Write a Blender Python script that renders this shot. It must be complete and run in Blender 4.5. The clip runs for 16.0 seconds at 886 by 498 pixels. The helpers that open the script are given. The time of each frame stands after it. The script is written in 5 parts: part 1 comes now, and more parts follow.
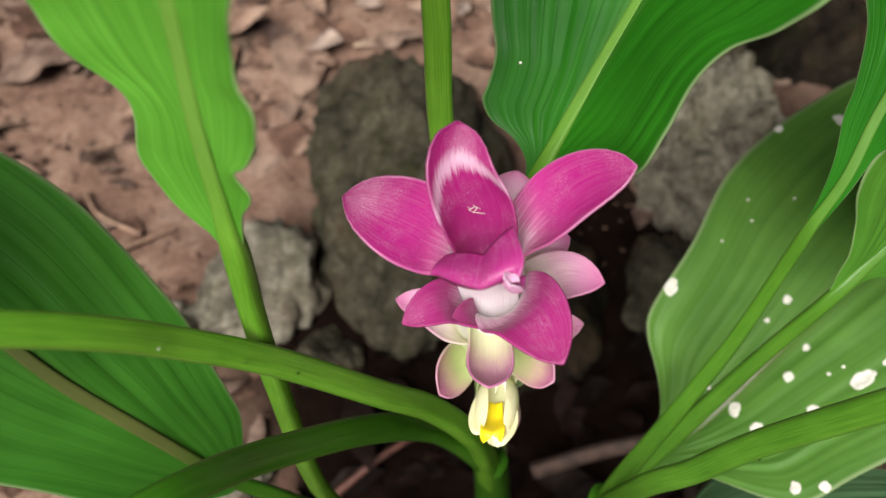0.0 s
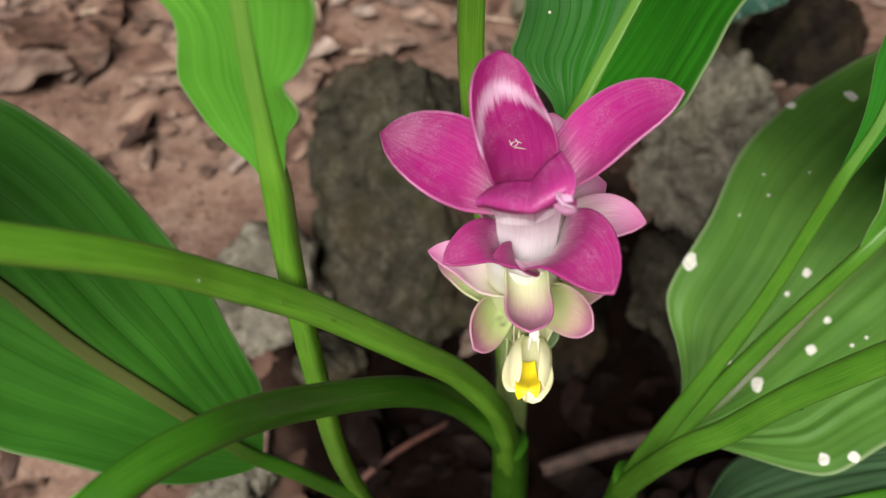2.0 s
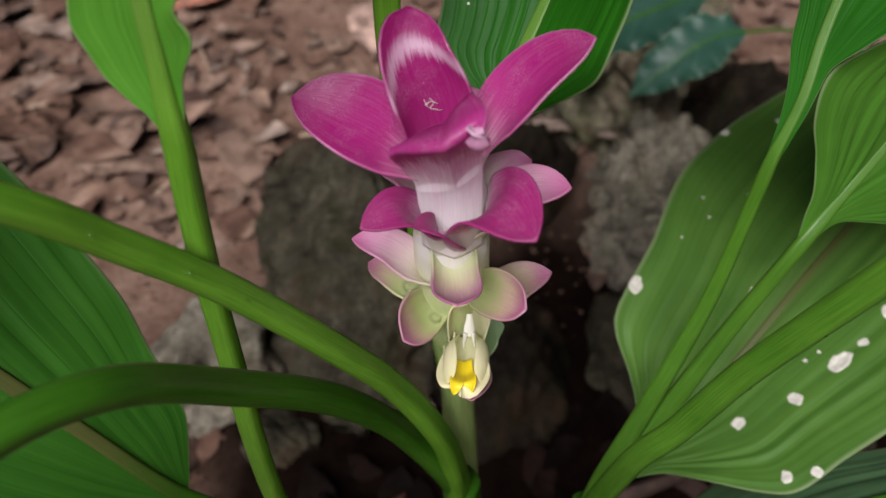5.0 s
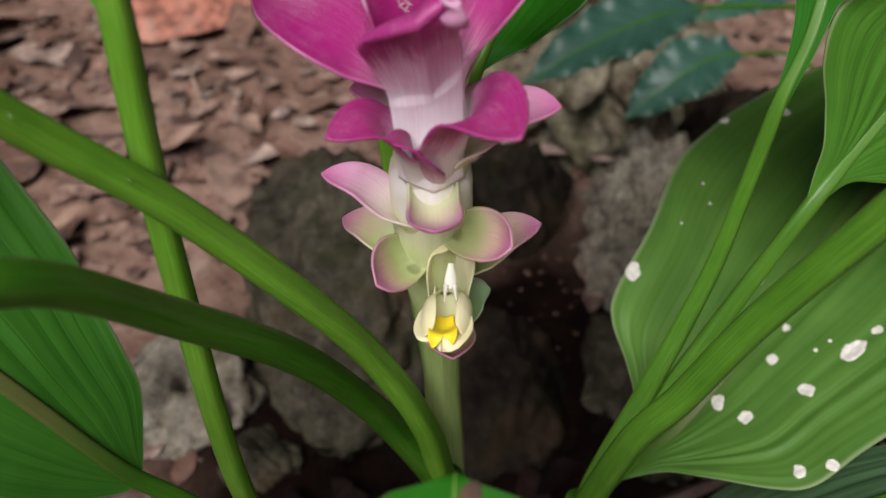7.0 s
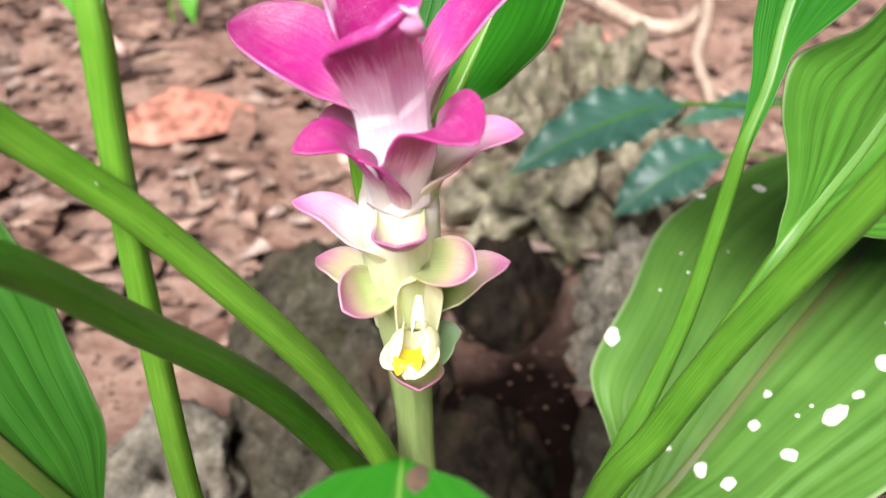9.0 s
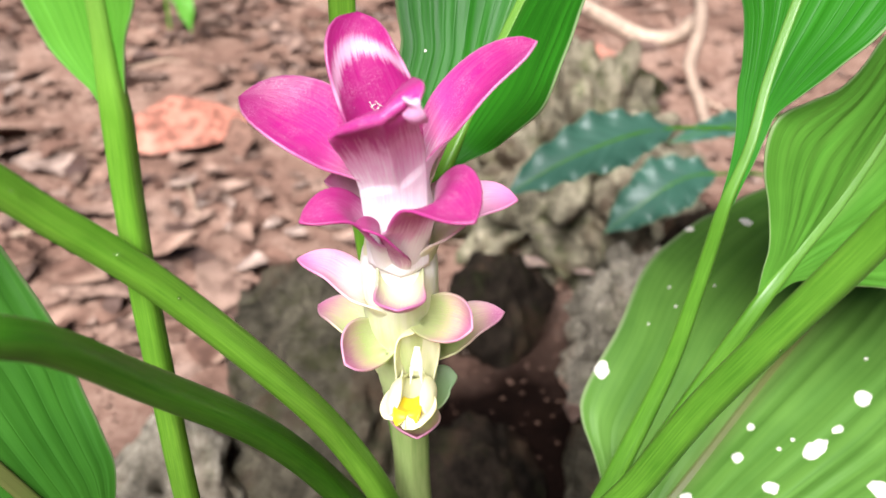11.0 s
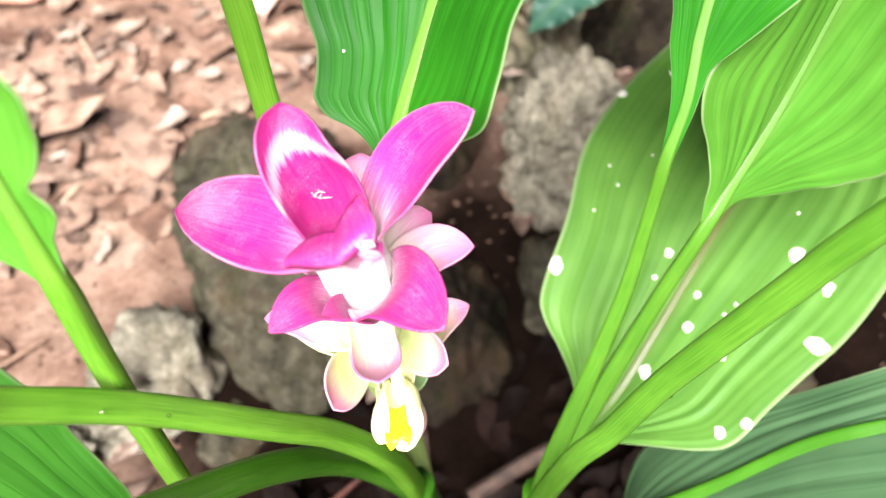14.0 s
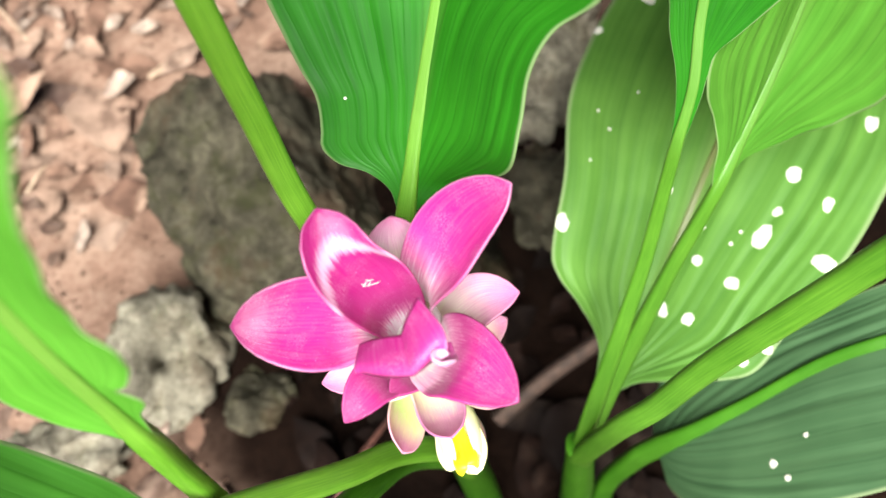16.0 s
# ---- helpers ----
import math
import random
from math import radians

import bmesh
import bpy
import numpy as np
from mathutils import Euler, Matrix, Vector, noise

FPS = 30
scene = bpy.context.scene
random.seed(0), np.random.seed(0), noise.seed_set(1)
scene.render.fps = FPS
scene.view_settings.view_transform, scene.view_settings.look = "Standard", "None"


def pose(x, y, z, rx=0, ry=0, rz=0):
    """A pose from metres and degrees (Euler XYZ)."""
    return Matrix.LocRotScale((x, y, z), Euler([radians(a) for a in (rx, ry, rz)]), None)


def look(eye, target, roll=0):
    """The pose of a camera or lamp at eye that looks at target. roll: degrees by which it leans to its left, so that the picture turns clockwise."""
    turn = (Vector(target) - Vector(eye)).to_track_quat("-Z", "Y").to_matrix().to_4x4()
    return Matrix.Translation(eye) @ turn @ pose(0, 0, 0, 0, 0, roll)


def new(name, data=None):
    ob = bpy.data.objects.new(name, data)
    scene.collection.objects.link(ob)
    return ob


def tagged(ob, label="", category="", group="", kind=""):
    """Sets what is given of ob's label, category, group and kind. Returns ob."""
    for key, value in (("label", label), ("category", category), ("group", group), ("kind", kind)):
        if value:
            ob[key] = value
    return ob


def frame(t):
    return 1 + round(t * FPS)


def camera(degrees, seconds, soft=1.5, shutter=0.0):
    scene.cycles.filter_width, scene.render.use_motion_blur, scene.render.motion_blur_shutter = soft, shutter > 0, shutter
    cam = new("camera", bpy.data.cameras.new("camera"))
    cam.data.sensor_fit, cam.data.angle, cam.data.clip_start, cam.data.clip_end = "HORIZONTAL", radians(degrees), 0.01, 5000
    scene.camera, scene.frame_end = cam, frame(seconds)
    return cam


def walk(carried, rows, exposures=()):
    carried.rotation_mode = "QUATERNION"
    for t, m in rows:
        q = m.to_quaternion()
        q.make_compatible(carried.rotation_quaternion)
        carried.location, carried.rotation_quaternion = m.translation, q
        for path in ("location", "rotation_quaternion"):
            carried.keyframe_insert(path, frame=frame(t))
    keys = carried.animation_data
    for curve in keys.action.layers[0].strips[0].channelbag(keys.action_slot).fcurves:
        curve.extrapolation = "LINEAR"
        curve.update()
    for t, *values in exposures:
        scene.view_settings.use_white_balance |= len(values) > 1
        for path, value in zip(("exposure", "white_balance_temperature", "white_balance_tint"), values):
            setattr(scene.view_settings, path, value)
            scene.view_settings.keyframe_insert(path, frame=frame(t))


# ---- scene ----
from mathutils.bvhtree import BVHTree

cam = camera(55.50, 16.0)
cam.data.dof.use_dof, cam.data.dof.focus_distance, cam.data.dof.aperture_fstop = True, 0.27, 11.0
PATH = [
    (0, (-0.00922, -0.15986, 0.66089), (-0.01147, 0.08695, 0.34612), -0.38),
    (0.5, (-0.01481, -0.16343, 0.65408), (-0.01721, 0.08348, 0.33939), -0.49),
    (1, (-0.02337, -0.16613, 0.64378), (-0.02419, 0.08293, 0.33078), -0.35),
    (1.5, (-0.02453, -0.16950, 0.63727), (-0.02148, 0.08329, 0.32728), 0.24),
    (2, (-0.02523, -0.17624, 0.64001), (-0.02048, 0.08091, 0.33366), 0.04),
    (2.5, (-0.02620, -0.18711, 0.63438), (-0.02095, 0.07630, 0.33340), -0.09),
    (3, (-0.02448, -0.19128, 0.63198), (-0.01460, 0.07742, 0.33583), 0.30),
    (3.5, (-0.02292, -0.19806, 0.62393), (-0.00978, 0.07481, 0.33174), 0.62),
    (4, (-0.02194, -0.19717, 0.61566), (-0.00469, 0.08257, 0.33027), 0.53),
    (4.5, (-0.01658, -0.19502, 0.61186), (0.00446, 0.09239, 0.33446), 0.66),
    (5, (-0.01321, -0.19846, 0.60393), (0.00932, 0.09597, 0.33412), 0.18),
    (7.5, (-0.00596, -0.20593, 0.55286), (0.01961, 0.11327, 0.31316), 0.72),
    (8, (-0.00251, -0.21337, 0.54824), (0.02322, 0.11535, 0.32179), 0.77),
    (8.5, (0.00119, -0.21509, 0.54618), (0.02888, 0.12104, 0.33112), 1.15),
    (9, (0.00059, -0.22123, 0.54085), (0.02776, 0.12244, 0.33799), 1.18),
    (9.5, (-0.00211, -0.22801, 0.54447), (0.02494, 0.12147, 0.35177), 1.39),
    (12, (0.00114, -0.20718, 0.59896), (0.03379, 0.11723, 0.36726), 2.00),
    (12.5, (0.00703, -0.19328, 0.61855), (0.04367, 0.11405, 0.36516), 0.50),
    (13, (0.00849, -0.18723, 0.61843), (0.04988, 0.10234, 0.34561), -1.17),
    (13.5, (0.00626, -0.17621, 0.62600), (0.05254, 0.09894, 0.33938), -2.75),
    (14, (0.00017, -0.16850, 0.63482), (0.04855, 0.09376, 0.33670), -4.48),
    (14.5, (-0.00209, -0.15461, 0.64597), (0.04691, 0.09245, 0.33523), -6.59),
    (15, (0.00235, -0.14189, 0.65494), (0.05112, 0.09234, 0.33439), -8.64),
    (15.5, (-0.00325, -0.13927, 0.66674), (0.04333, 0.08195, 0.33675), -11.22),
    (16, (-0.00627, -0.12314, 0.67093), (0.04074, 0.08905, 0.33512), -12.61),
]
walk(cam, [(t, look(eye, target, roll)) for t, eye, target, roll in PATH],
     [(0, 0.30, 6450, 8), (2.5, 0.05, 6400, 9), (3.0, -0.70, 6400, 10), (3.5, -1.10, 6350, 13), (4.5, -0.95, 6300, 14), (5.0, -0.40, 6250, 15), (7.5, -0.15, 6250, 16), (8.0, 0.25, 6200, 16), (9.0, 1.05, 6150, 15), (9.5, 0.90, 6150, 15),
      (12.0, 1.55, 6150, 15), (12.5, 1.80, 6150, 15), (14, 1.75, 6300, 10), (15, 1.70, 6350, 8), (15.5, 1.76, 6350, 6), (16, 1.38, 6400, 4)])

# ---- world, sun ----
world = bpy.data.worlds.new("overcast_sky")
scene.world = world
world.use_nodes = True
wn = world.node_tree
sky = wn.nodes.new("ShaderNodeTexSky")
sky.sky_type = "NISHITA"
sky.sun_disc = False
sky.sun_elevation, sky.sun_rotation = radians(49), radians(203)
sky.air_density, sky.dust_density, sky.ozone_density = 1.0, 4.0, 0.6
wn.links.new(sky.outputs[0], wn.nodes["Background"].inputs[0])
wn.nodes["Background"].inputs[1].default_value = 0.013
sun = new("sun", bpy.data.lights.new("sun", "SUN"))
sun.data.energy, sun.data.angle, sun.data.color = 6.6, radians(36), (1.0, 0.97, 0.94)
sun.matrix_world = look((-0.8, -1.9, 2.4), (0, 0, 0))

# ---- materials ----


class Nodes:
    """A short way to write a node material."""

    def __init__(self, name):
        self.mat = bpy.data.materials.new(name)
        self.mat.use_nodes = True
        self.tree = self.mat.node_tree
        self.bsdf = self.tree.nodes["Principled BSDF"]
        self.out = self.tree.nodes["Material Output"]

    def add(self, kind, **settings):
        node = self.tree.nodes.new(kind)
        for key, value in settings.items():
            if key in node.inputs.keys():
                self.put(node, key, value)
        return node

    def put(self, node, key, value):
        if isinstance(value, bpy.types.NodeSocket):
            self.tree.links.new(value, node.inputs[key])
        else:
            node.inputs[key].default_value = value

    def math(self, op, a, b=0.0, clamp=False):
        node = self.tree.nodes.new("ShaderNodeMath")
        node.operation, node.use_clamp = op, clamp
        self.put(node, 0, a), self.put(node, 1, b)
        return node.outputs[0]

    def mix(self, fac, a, b, blend="MIX"):
        node = self.tree.nodes.new("ShaderNodeMix")
        node.data_type, node.blend_type = "RGBA", blend
        self.put(node, 0, fac)
        for key, value in ((6, a), (7, b)):
            self.put(node, key, (*value, 1) if isinstance(value, tuple) and len(value) == 3 else value)
        return node.outputs[2]

    def ramp(self, fac, stops):
        node = self.tree.nodes.new("ShaderNodeValToRGB")
        self.put(node, 0, fac)
        e = node.color_ramp.elements
        while len(e) < len(stops):
            e.new(0.5)
        for item, (pos, col) in zip(e, stops):
            item.position = pos
            item.color = (*col, 1) if isinstance(col, tuple) else (col, col, col, 1)
        return node.outputs[0]

    def noise(self, vector, scale, detail=4.0, rough=0.55):
        node = self.add("ShaderNodeTexNoise", Scale=scale, Detail=detail, Roughness=rough)
        if vector is not None:
            self.put(node, "Vector", vector)
        return node.outputs[0]

    def coords(self, kind):
        return self.tree.nodes.new("ShaderNodeTexCoord").outputs[kind]

    def split(self, vector):
        node = self.tree.nodes.new("ShaderNodeSeparateXYZ")
        self.put(node, 0, vector)
        return node.outputs

    def joined(self, x, y, z=0.0):
        node = self.tree.nodes.new("ShaderNodeCombineXYZ")
        self.put(node, 0, x), self.put(node, 1, y), self.put(node, 2, z)
        return node.outputs[0]

    def bump(self, height, strength, distance):
        node = self.add("ShaderNodeBump", Height=height, Strength=strength, Distance=distance)
        self.put(self.bsdf, "Normal", node.outputs[0])
        return node.outputs[0]

    def finish(self, color, rough=0.5, spec=0.5, through_light=None, amount=0.3, coat=0.0):
        self.put(self.bsdf, "Base Color", (*color, 1) if isinstance(color, tuple) else color)
        self.put(self.bsdf, "Roughness", rough)
        self.bsdf.inputs["Specular IOR Level"].default_value = spec
        self.bsdf.inputs["Coat Weight"].default_value = coat
        if through_light is not None:
            thin = self.tree.nodes.new("ShaderNodeBsdfTranslucent")
            self.put(thin, 0, (*through_light, 1) if isinstance(through_light, tuple) else through_light)
            both = self.tree.nodes.new("ShaderNodeMixShader")
            both.inputs[0].default_value = amount
            self.tree.links.new(self.bsdf.outputs[0], both.inputs[1])
            self.tree.links.new(thin.outputs[0], both.inputs[2])
            self.tree.links.new(both.outputs[0], self.out.inputs[0])
        return self.mat


def leaf_material(name, dark, light, mid, rough=0.38, veins=11.0, lean=4.0, relief=0.4, spec=0.24):
    """A broad ginger leaf: fine veins that leave the midrib aslant, a paler zone by the midrib, blotches."""
    n = Nodes(name)
    uv = n.split(n.coords("UV"))
    side = n.math("ABSOLUTE", n.math("SUBTRACT", n.math("MULTIPLY", uv[0], 2.0), 1.0))
    q = n.math("SUBTRACT", n.math("MULTIPLY", side, veins), n.math("MULTIPLY", uv[1], lean))
    wave = n.ramp(n.noise(n.joined(n.math("MULTIPLY", q, 1.1), n.math("MULTIPLY", uv[1], 1.2)), 1.0, 1.0), [(0.3, 0.0), (0.7, 1.0)])
    fine = n.noise(n.joined(n.math("MULTIPLY", q, 5.0), n.math("MULTIPLY", uv[1], 2.0)), 1.0, 3.0)
    big = n.noise(n.coords("Object"), 22.0, 3.0)
    tone = n.math("ADD", n.math("MULTIPLY", wave, 0.16), n.math("ADD", n.math("MULTIPLY", fine, 0.30), 0.05))
    tone = n.math("ADD", tone, n.math("MULTIPLY", big, 0.55))
    col = n.ramp(tone, [(0.28, dark), (0.82, light)])
    beat = n.math("SINE", n.math("ADD", n.math("MULTIPLY", q, 5.5), n.math("MULTIPLY", n.noise(n.joined(q, 0.0), 0.8, 2.0), 9.0)))
    vein = n.math("POWER", n.math("MULTIPLY", n.math("ADD", beat, 1.0), 0.5), 14.0)
    col = n.mix(n.math("MULTIPLY", vein, 0.25), col, dark)
    rib = n.math("SUBTRACT", 1.0, n.math("MULTIPLY", side, 9.0), True)
    col = n.mix(n.math("MULTIPLY", rib, 0.5), col, mid)
    edge = n.math("MULTIPLY", n.math("SUBTRACT", side, 0.965), 40.0, True)
    col = n.mix(n.math("MULTIPLY", edge, 0.55), col, (0.35, 0.42, 0.22))
    height = n.math("ADD", wave, n.math("MULTIPLY", fine, 0.5))
    n.bump(n.math("SUBTRACT", n.math("MULTIPLY", height, relief), n.math("MULTIPLY", vein, 0.9)), 0.28, 0.0004)
    gloss = n.math("ADD", n.math("MULTIPLY", fine, 0.25), rough - 0.10)
    return n.finish(col, n.math("ADD", gloss, 0.04), spec, col, 0.42)


def stalk_material(name, dark, light, foot=None):
    n = Nodes(name)
    uv = n.split(n.coords("UV"))
    ridge = n.noise(n.joined(n.math("MULTIPLY", uv[0], 46.0), n.math("MULTIPLY", uv[1], 3.0)), 1.0, 3.0)
    big = n.noise(n.coords("Object"), 40.0, 3.0)
    col = n.ramp(n.math("ADD", n.math("MULTIPLY", ridge, 0.6), n.math("MULTIPLY", big, 0.4)), [(0.3, dark), (0.7, light)])
    if foot:
        lower = n.ramp(n.math("ADD", n.math("MULTIPLY", ridge, 0.6), n.math("MULTIPLY", big, 0.4)), [(0.3, foot[0]), (0.7, foot[1])])
        col = n.mix(n.ramp(n.math("MULTIPLY", uv[1], 0.5), [(0.01, 1.0), (0.40, 0.0)]), col, lower)
    n.bump(ridge, 0.25, 0.0004)
    return n.finish(col, 0.36, 0.35, col, 0.12)


def bract_material(name, stops, rim, rim_start, streak, rim_mix=0.3, sheen_band=None):
    """A waxy bract: pigment that changes from base to tip, long streaks and a paler or darker rim."""
    n = Nodes(name)
    uv = n.split(n.coords("UV"))
    side = n.math("ABSOLUTE", n.math("SUBTRACT", n.math("MULTIPLY", uv[0], 2.0), 1.0))
    long_grain = n.noise(n.joined(n.math("MULTIPLY", uv[0], 38.0), n.math("MULTIPLY", uv[1], 3.5)), 1.0, 4.0, 0.6)
    patch = n.noise(n.coords("Object"), 130.0, 3.0)
    pos = n.math("ADD", uv[1], n.math("MULTIPLY", n.math("SUBTRACT", long_grain, 0.5), 0.35))
    pos = n.math("ADD", pos, n.math("MULTIPLY", n.math("SUBTRACT", patch, 0.5), 0.15), True)
    col = n.ramp(pos, stops)
    col = n.mix(n.ramp(long_grain, [(0.42, 0.0), (0.75, streak[0])]), col, streak[1])
    # Highlight where the hood bends back, painted as a pale arch.
    if sheen_band:
        arch = n.math("ADD", n.math("ADD", uv[1], n.math("MULTIPLY", n.math("POWER", side, 2.0), 0.15)), n.math("MULTIPLY", n.math("SUBTRACT", long_grain, 0.5), 0.12))
        col = n.mix(n.ramp(arch, [(sheen_band - 0.06, 0.0), (sheen_band - 0.02, 0.55), (sheen_band + 0.01, 0.55), (sheen_band + 0.06, 0.0)]), col, (0.90, 0.70, 0.84))
    tip = n.math("MULTIPLY", n.math("SUBTRACT", uv[1], 0.8), 4.0, True)
    far = n.math("MAXIMUM", side, tip)
    edge = n.math("MULTIPLY", n.math("SUBTRACT", far, rim_start), 1.0 / (1.0 - rim_start), True)
    outer = n.math("MULTIPLY", n.math("SUBTRACT", uv[1], 0.35), 3.0, True)
    col = n.mix(n.math("MULTIPLY", n.math("POWER", edge, 1.25), n.math("MULTIPLY", outer, rim_mix)), col, rim)
    speck = n.noise(n.coords("Object"), 1400.0, 1.0)
    col = n.mix(n.ramp(speck, [(0.73, 0.0), (0.80, 0.25)]), col, (0.95, 0.75, 0.9))
    frost = n.math("MULTIPLY", n.ramp(patch, [(0.46, 0.0), (0.66, 1.0)]), n.ramp(n.noise(n.coords("Object"), 2100.0, 2.0), [(0.42, 0.0), (0.66, 0.16)]))
    col = n.mix(frost, col, (0.93, 0.66, 0.84))
    n.bump(n.math("ADD", n.math("ADD", long_grain, n.math("MULTIPLY", patch, 1.6)), n.math("MULTIPLY", speck, 0.3)), 0.35, 0.0007)
    return n.finish(col, n.math("ADD", 0.26, n.math("MULTIPLY", long_grain, 0.22)), 0.6, col, 0.4)


def plain_material(name, color, rough=0.45, light=0.0, spread=0.25, scale=60.0, spec=0.5):
    n = Nodes(name)
    big = n.noise(n.coords("Object"), scale, 4.0)
    low = tuple(c * (1 - spread) for c in color)
    high = tuple(min(1.0, c * (1 + spread)) for c in color)
    col = n.ramp(big, [(0.35, low), (0.65, high)])
    n.bump(big, 0.2, 0.0006)
    return n.finish(col, rough, spec, col if light else None, light)


def soil_material():
    """Dark humus with plant shade painted in round the stems, paler trodden soil beyond."""
    n = Nodes("red_brown_soil")
    p = n.coords("Object")
    big, mid_n, fine = n.noise(p, 5.0, 4.0), n.noise(p, 28.0, 5.0, 0.65), n.noise(p, 190.0, 4.0, 0.7)
    tone = n.math("ADD", n.math("MULTIPLY", big, 0.35), n.math("ADD", n.math("MULTIPLY", mid_n, 0.4), n.math("MULTIPLY", fine, 0.3)))
    shaded_humus = n.ramp(tone, [(0.42, (0.003, 0.0015, 0.001)), (0.60, (0.009, 0.0045, 0.003)), (0.82, (0.035, 0.017, 0.011))])
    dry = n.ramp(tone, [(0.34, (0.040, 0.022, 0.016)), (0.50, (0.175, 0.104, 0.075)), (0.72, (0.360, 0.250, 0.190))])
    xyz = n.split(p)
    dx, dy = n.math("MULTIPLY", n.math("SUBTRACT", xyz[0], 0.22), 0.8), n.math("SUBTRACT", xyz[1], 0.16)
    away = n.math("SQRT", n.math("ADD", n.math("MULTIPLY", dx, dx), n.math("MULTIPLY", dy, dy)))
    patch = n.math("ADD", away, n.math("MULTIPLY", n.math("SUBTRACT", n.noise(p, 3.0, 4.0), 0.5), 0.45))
    col = n.mix(n.ramp(patch, [(0.28, 0.0), (0.46, 1.0)]), shaded_humus, dry)
    n.bump(n.math("ADD", mid_n, n.math("MULTIPLY", fine, 0.5)), 0.8, 0.006)
    return n.finish(col, 0.95, 0.04)


def rock_material(name, dark, light, moss):
    n = Nodes(name)
    p = n.coords("Object")
    big, mid_n, fine = n.noise(p, 11.0, 6.0, 0.65), n.noise(p, 60.0, 6.0, 0.7), n.noise(p, 320.0, 4.0, 0.75)
    tone = n.math("ADD", n.math("MULTIPLY", big, 0.45), n.math("ADD", n.math("MULTIPLY", mid_n, 0.40), n.math("MULTIPLY", fine, 0.35)))
    col = n.ramp(tone, [(0.46, dark), (0.60, tuple(0.62 * a + 0.38 * b for a, b in zip(dark, light))), (0.76, light)])
    lichen = n.noise(p, 24.0, 6.0, 0.75)
    col = n.mix(n.ramp(lichen, [(0.50, 0.0), (0.62, moss[0])]), col, moss[1])
    dirt = n.noise(p, 14.0, 5.0, 0.7)
    col = n.mix(n.ramp(dirt, [(0.50, 0.0), (0.66, 0.7)]), col, (0.055, 0.032, 0.020))
    pits = n.add("ShaderNodeTexVoronoi", Scale=70.0)
    n.put(pits, "Vector", p)
    n.bump(n.math("ADD", n.math("ADD", mid_n, n.math("MULTIPLY", fine, 0.5)), n.math("MULTIPLY", pits.outputs[0], 0.3)), 0.7, 0.008)
    return n.finish(col, 0.95, 0.04)


def litter_material(name, stops, islands=False, bloom=0.5, stain=(0.045, 0.022, 0.014), vein=(0.10, 0.05, 0.03), spec=0.2):
    """Dead leaves: each one its own brown, with veins, blotches and a mouldy bloom."""
    n = Nodes(name)
    uv = n.split(n.coords("UV"))
    pick = n.tree.nodes.new("ShaderNodeNewGeometry").outputs["Random Per Island"] if islands else n.tree.nodes.new("ShaderNodeObjectInfo").outputs["Random"]
    side = n.math("ABSOLUTE", n.math("SUBTRACT", n.math("MULTIPLY", uv[0], 2.0), 1.0))
    blot = n.noise(n.coords("Object"), 60.0, 5.0, 0.65)
    base = n.ramp(pick, stops)
    col = n.mix(n.ramp(blot, [(0.40, 0.75), (0.60, 0.0)]), base, stain)
    col = n.mix(n.ramp(n.noise(n.coords("Object"), 26.0, 4.0), [(0.55, 0.0), (0.75, bloom)]), col, (0.48, 0.33, 0.24))
    q = n.math("SUBTRACT", n.math("MULTIPLY", side, 5.0), n.math("MULTIPLY", uv[1], 14.0))
    rib = n.math("POWER", n.math("MULTIPLY", n.math("ADD", n.math("SINE", n.math("MULTIPLY", q, 6.2832)), 1.0), 0.5), 8.0)
    col = n.mix(n.math("MULTIPLY", rib, 0.3), col, vein)
    n.bump(n.math("ADD", n.math("MULTIPLY", rib, 0.6), blot), 0.6, 0.002)
    return n.finish(col, n.math("ADD", 0.55, n.math("MULTIPLY", blot, 0.4)), spec)


PETAL = [(0.24, (0.93, 0.86, 0.88)), (0.38, (0.72, 0.24, 0.46)), (0.52, (0.50, 0.024, 0.245)), (0.88, (0.38, 0.009, 0.168))]
petal_mat = bract_material("magenta_petal", PETAL, (0.86, 0.62, 0.78), 0.95, (0.30, (0.70, 0.22, 0.44)), 0.3)
hood_mat = bract_material("magenta_hood", [(0.12, (0.92, 0.84, 0.88)), (0.19, (0.74, 0.28, 0.50)), (0.27, (0.50, 0.022, 0.235)), (0.85, (0.39, 0.009, 0.165))], (0.72, 0.36, 0.58), 0.95, (0.25, (0.66, 0.16, 0.44)), 0.3, 0.84)
back_mat = bract_material("pale_petal_back", [(0.30, (0.93, 0.89, 0.90)), (0.50, (0.86, 0.62, 0.76)), (0.72, (0.66, 0.16, 0.44)), (0.95, (0.50, 0.03, 0.27))], (0.72, 0.36, 0.58), 0.96, (0.3, (0.84, 0.54, 0.72)))
scoop_mat = bract_material("pink_scoop", [(0.48, (0.95, 0.92, 0.92)), (0.62, (0.86, 0.56, 0.74)), (0.74, (0.54, 0.045, 0.285)), (0.95, (0.42, 0.012, 0.190))], (0.72, 0.36, 0.58), 0.96, (0.25, (0.74, 0.26, 0.54)))
curl_mat = bract_material("pale_curled_tip", [(0.1, (0.58, 0.05, 0.32)), (0.45, (0.74, 0.30, 0.56)), (0.9, (0.80, 0.48, 0.66))], (0.86, 0.66, 0.80), 0.7, (0.25, (0.80, 0.46, 0.66)), 0.6)
middle_mat = bract_material("magenta_bract", [(0.30, (0.88, 0.84, 0.80)), (0.44, (0.78, 0.46, 0.62)), (0.60, (0.47, 0.030, 0.230)), (0.94, (0.38, 0.009, 0.165))], (0.50, 0.08, 0.30), 0.94, (0.2, (0.76, 0.40, 0.56)))
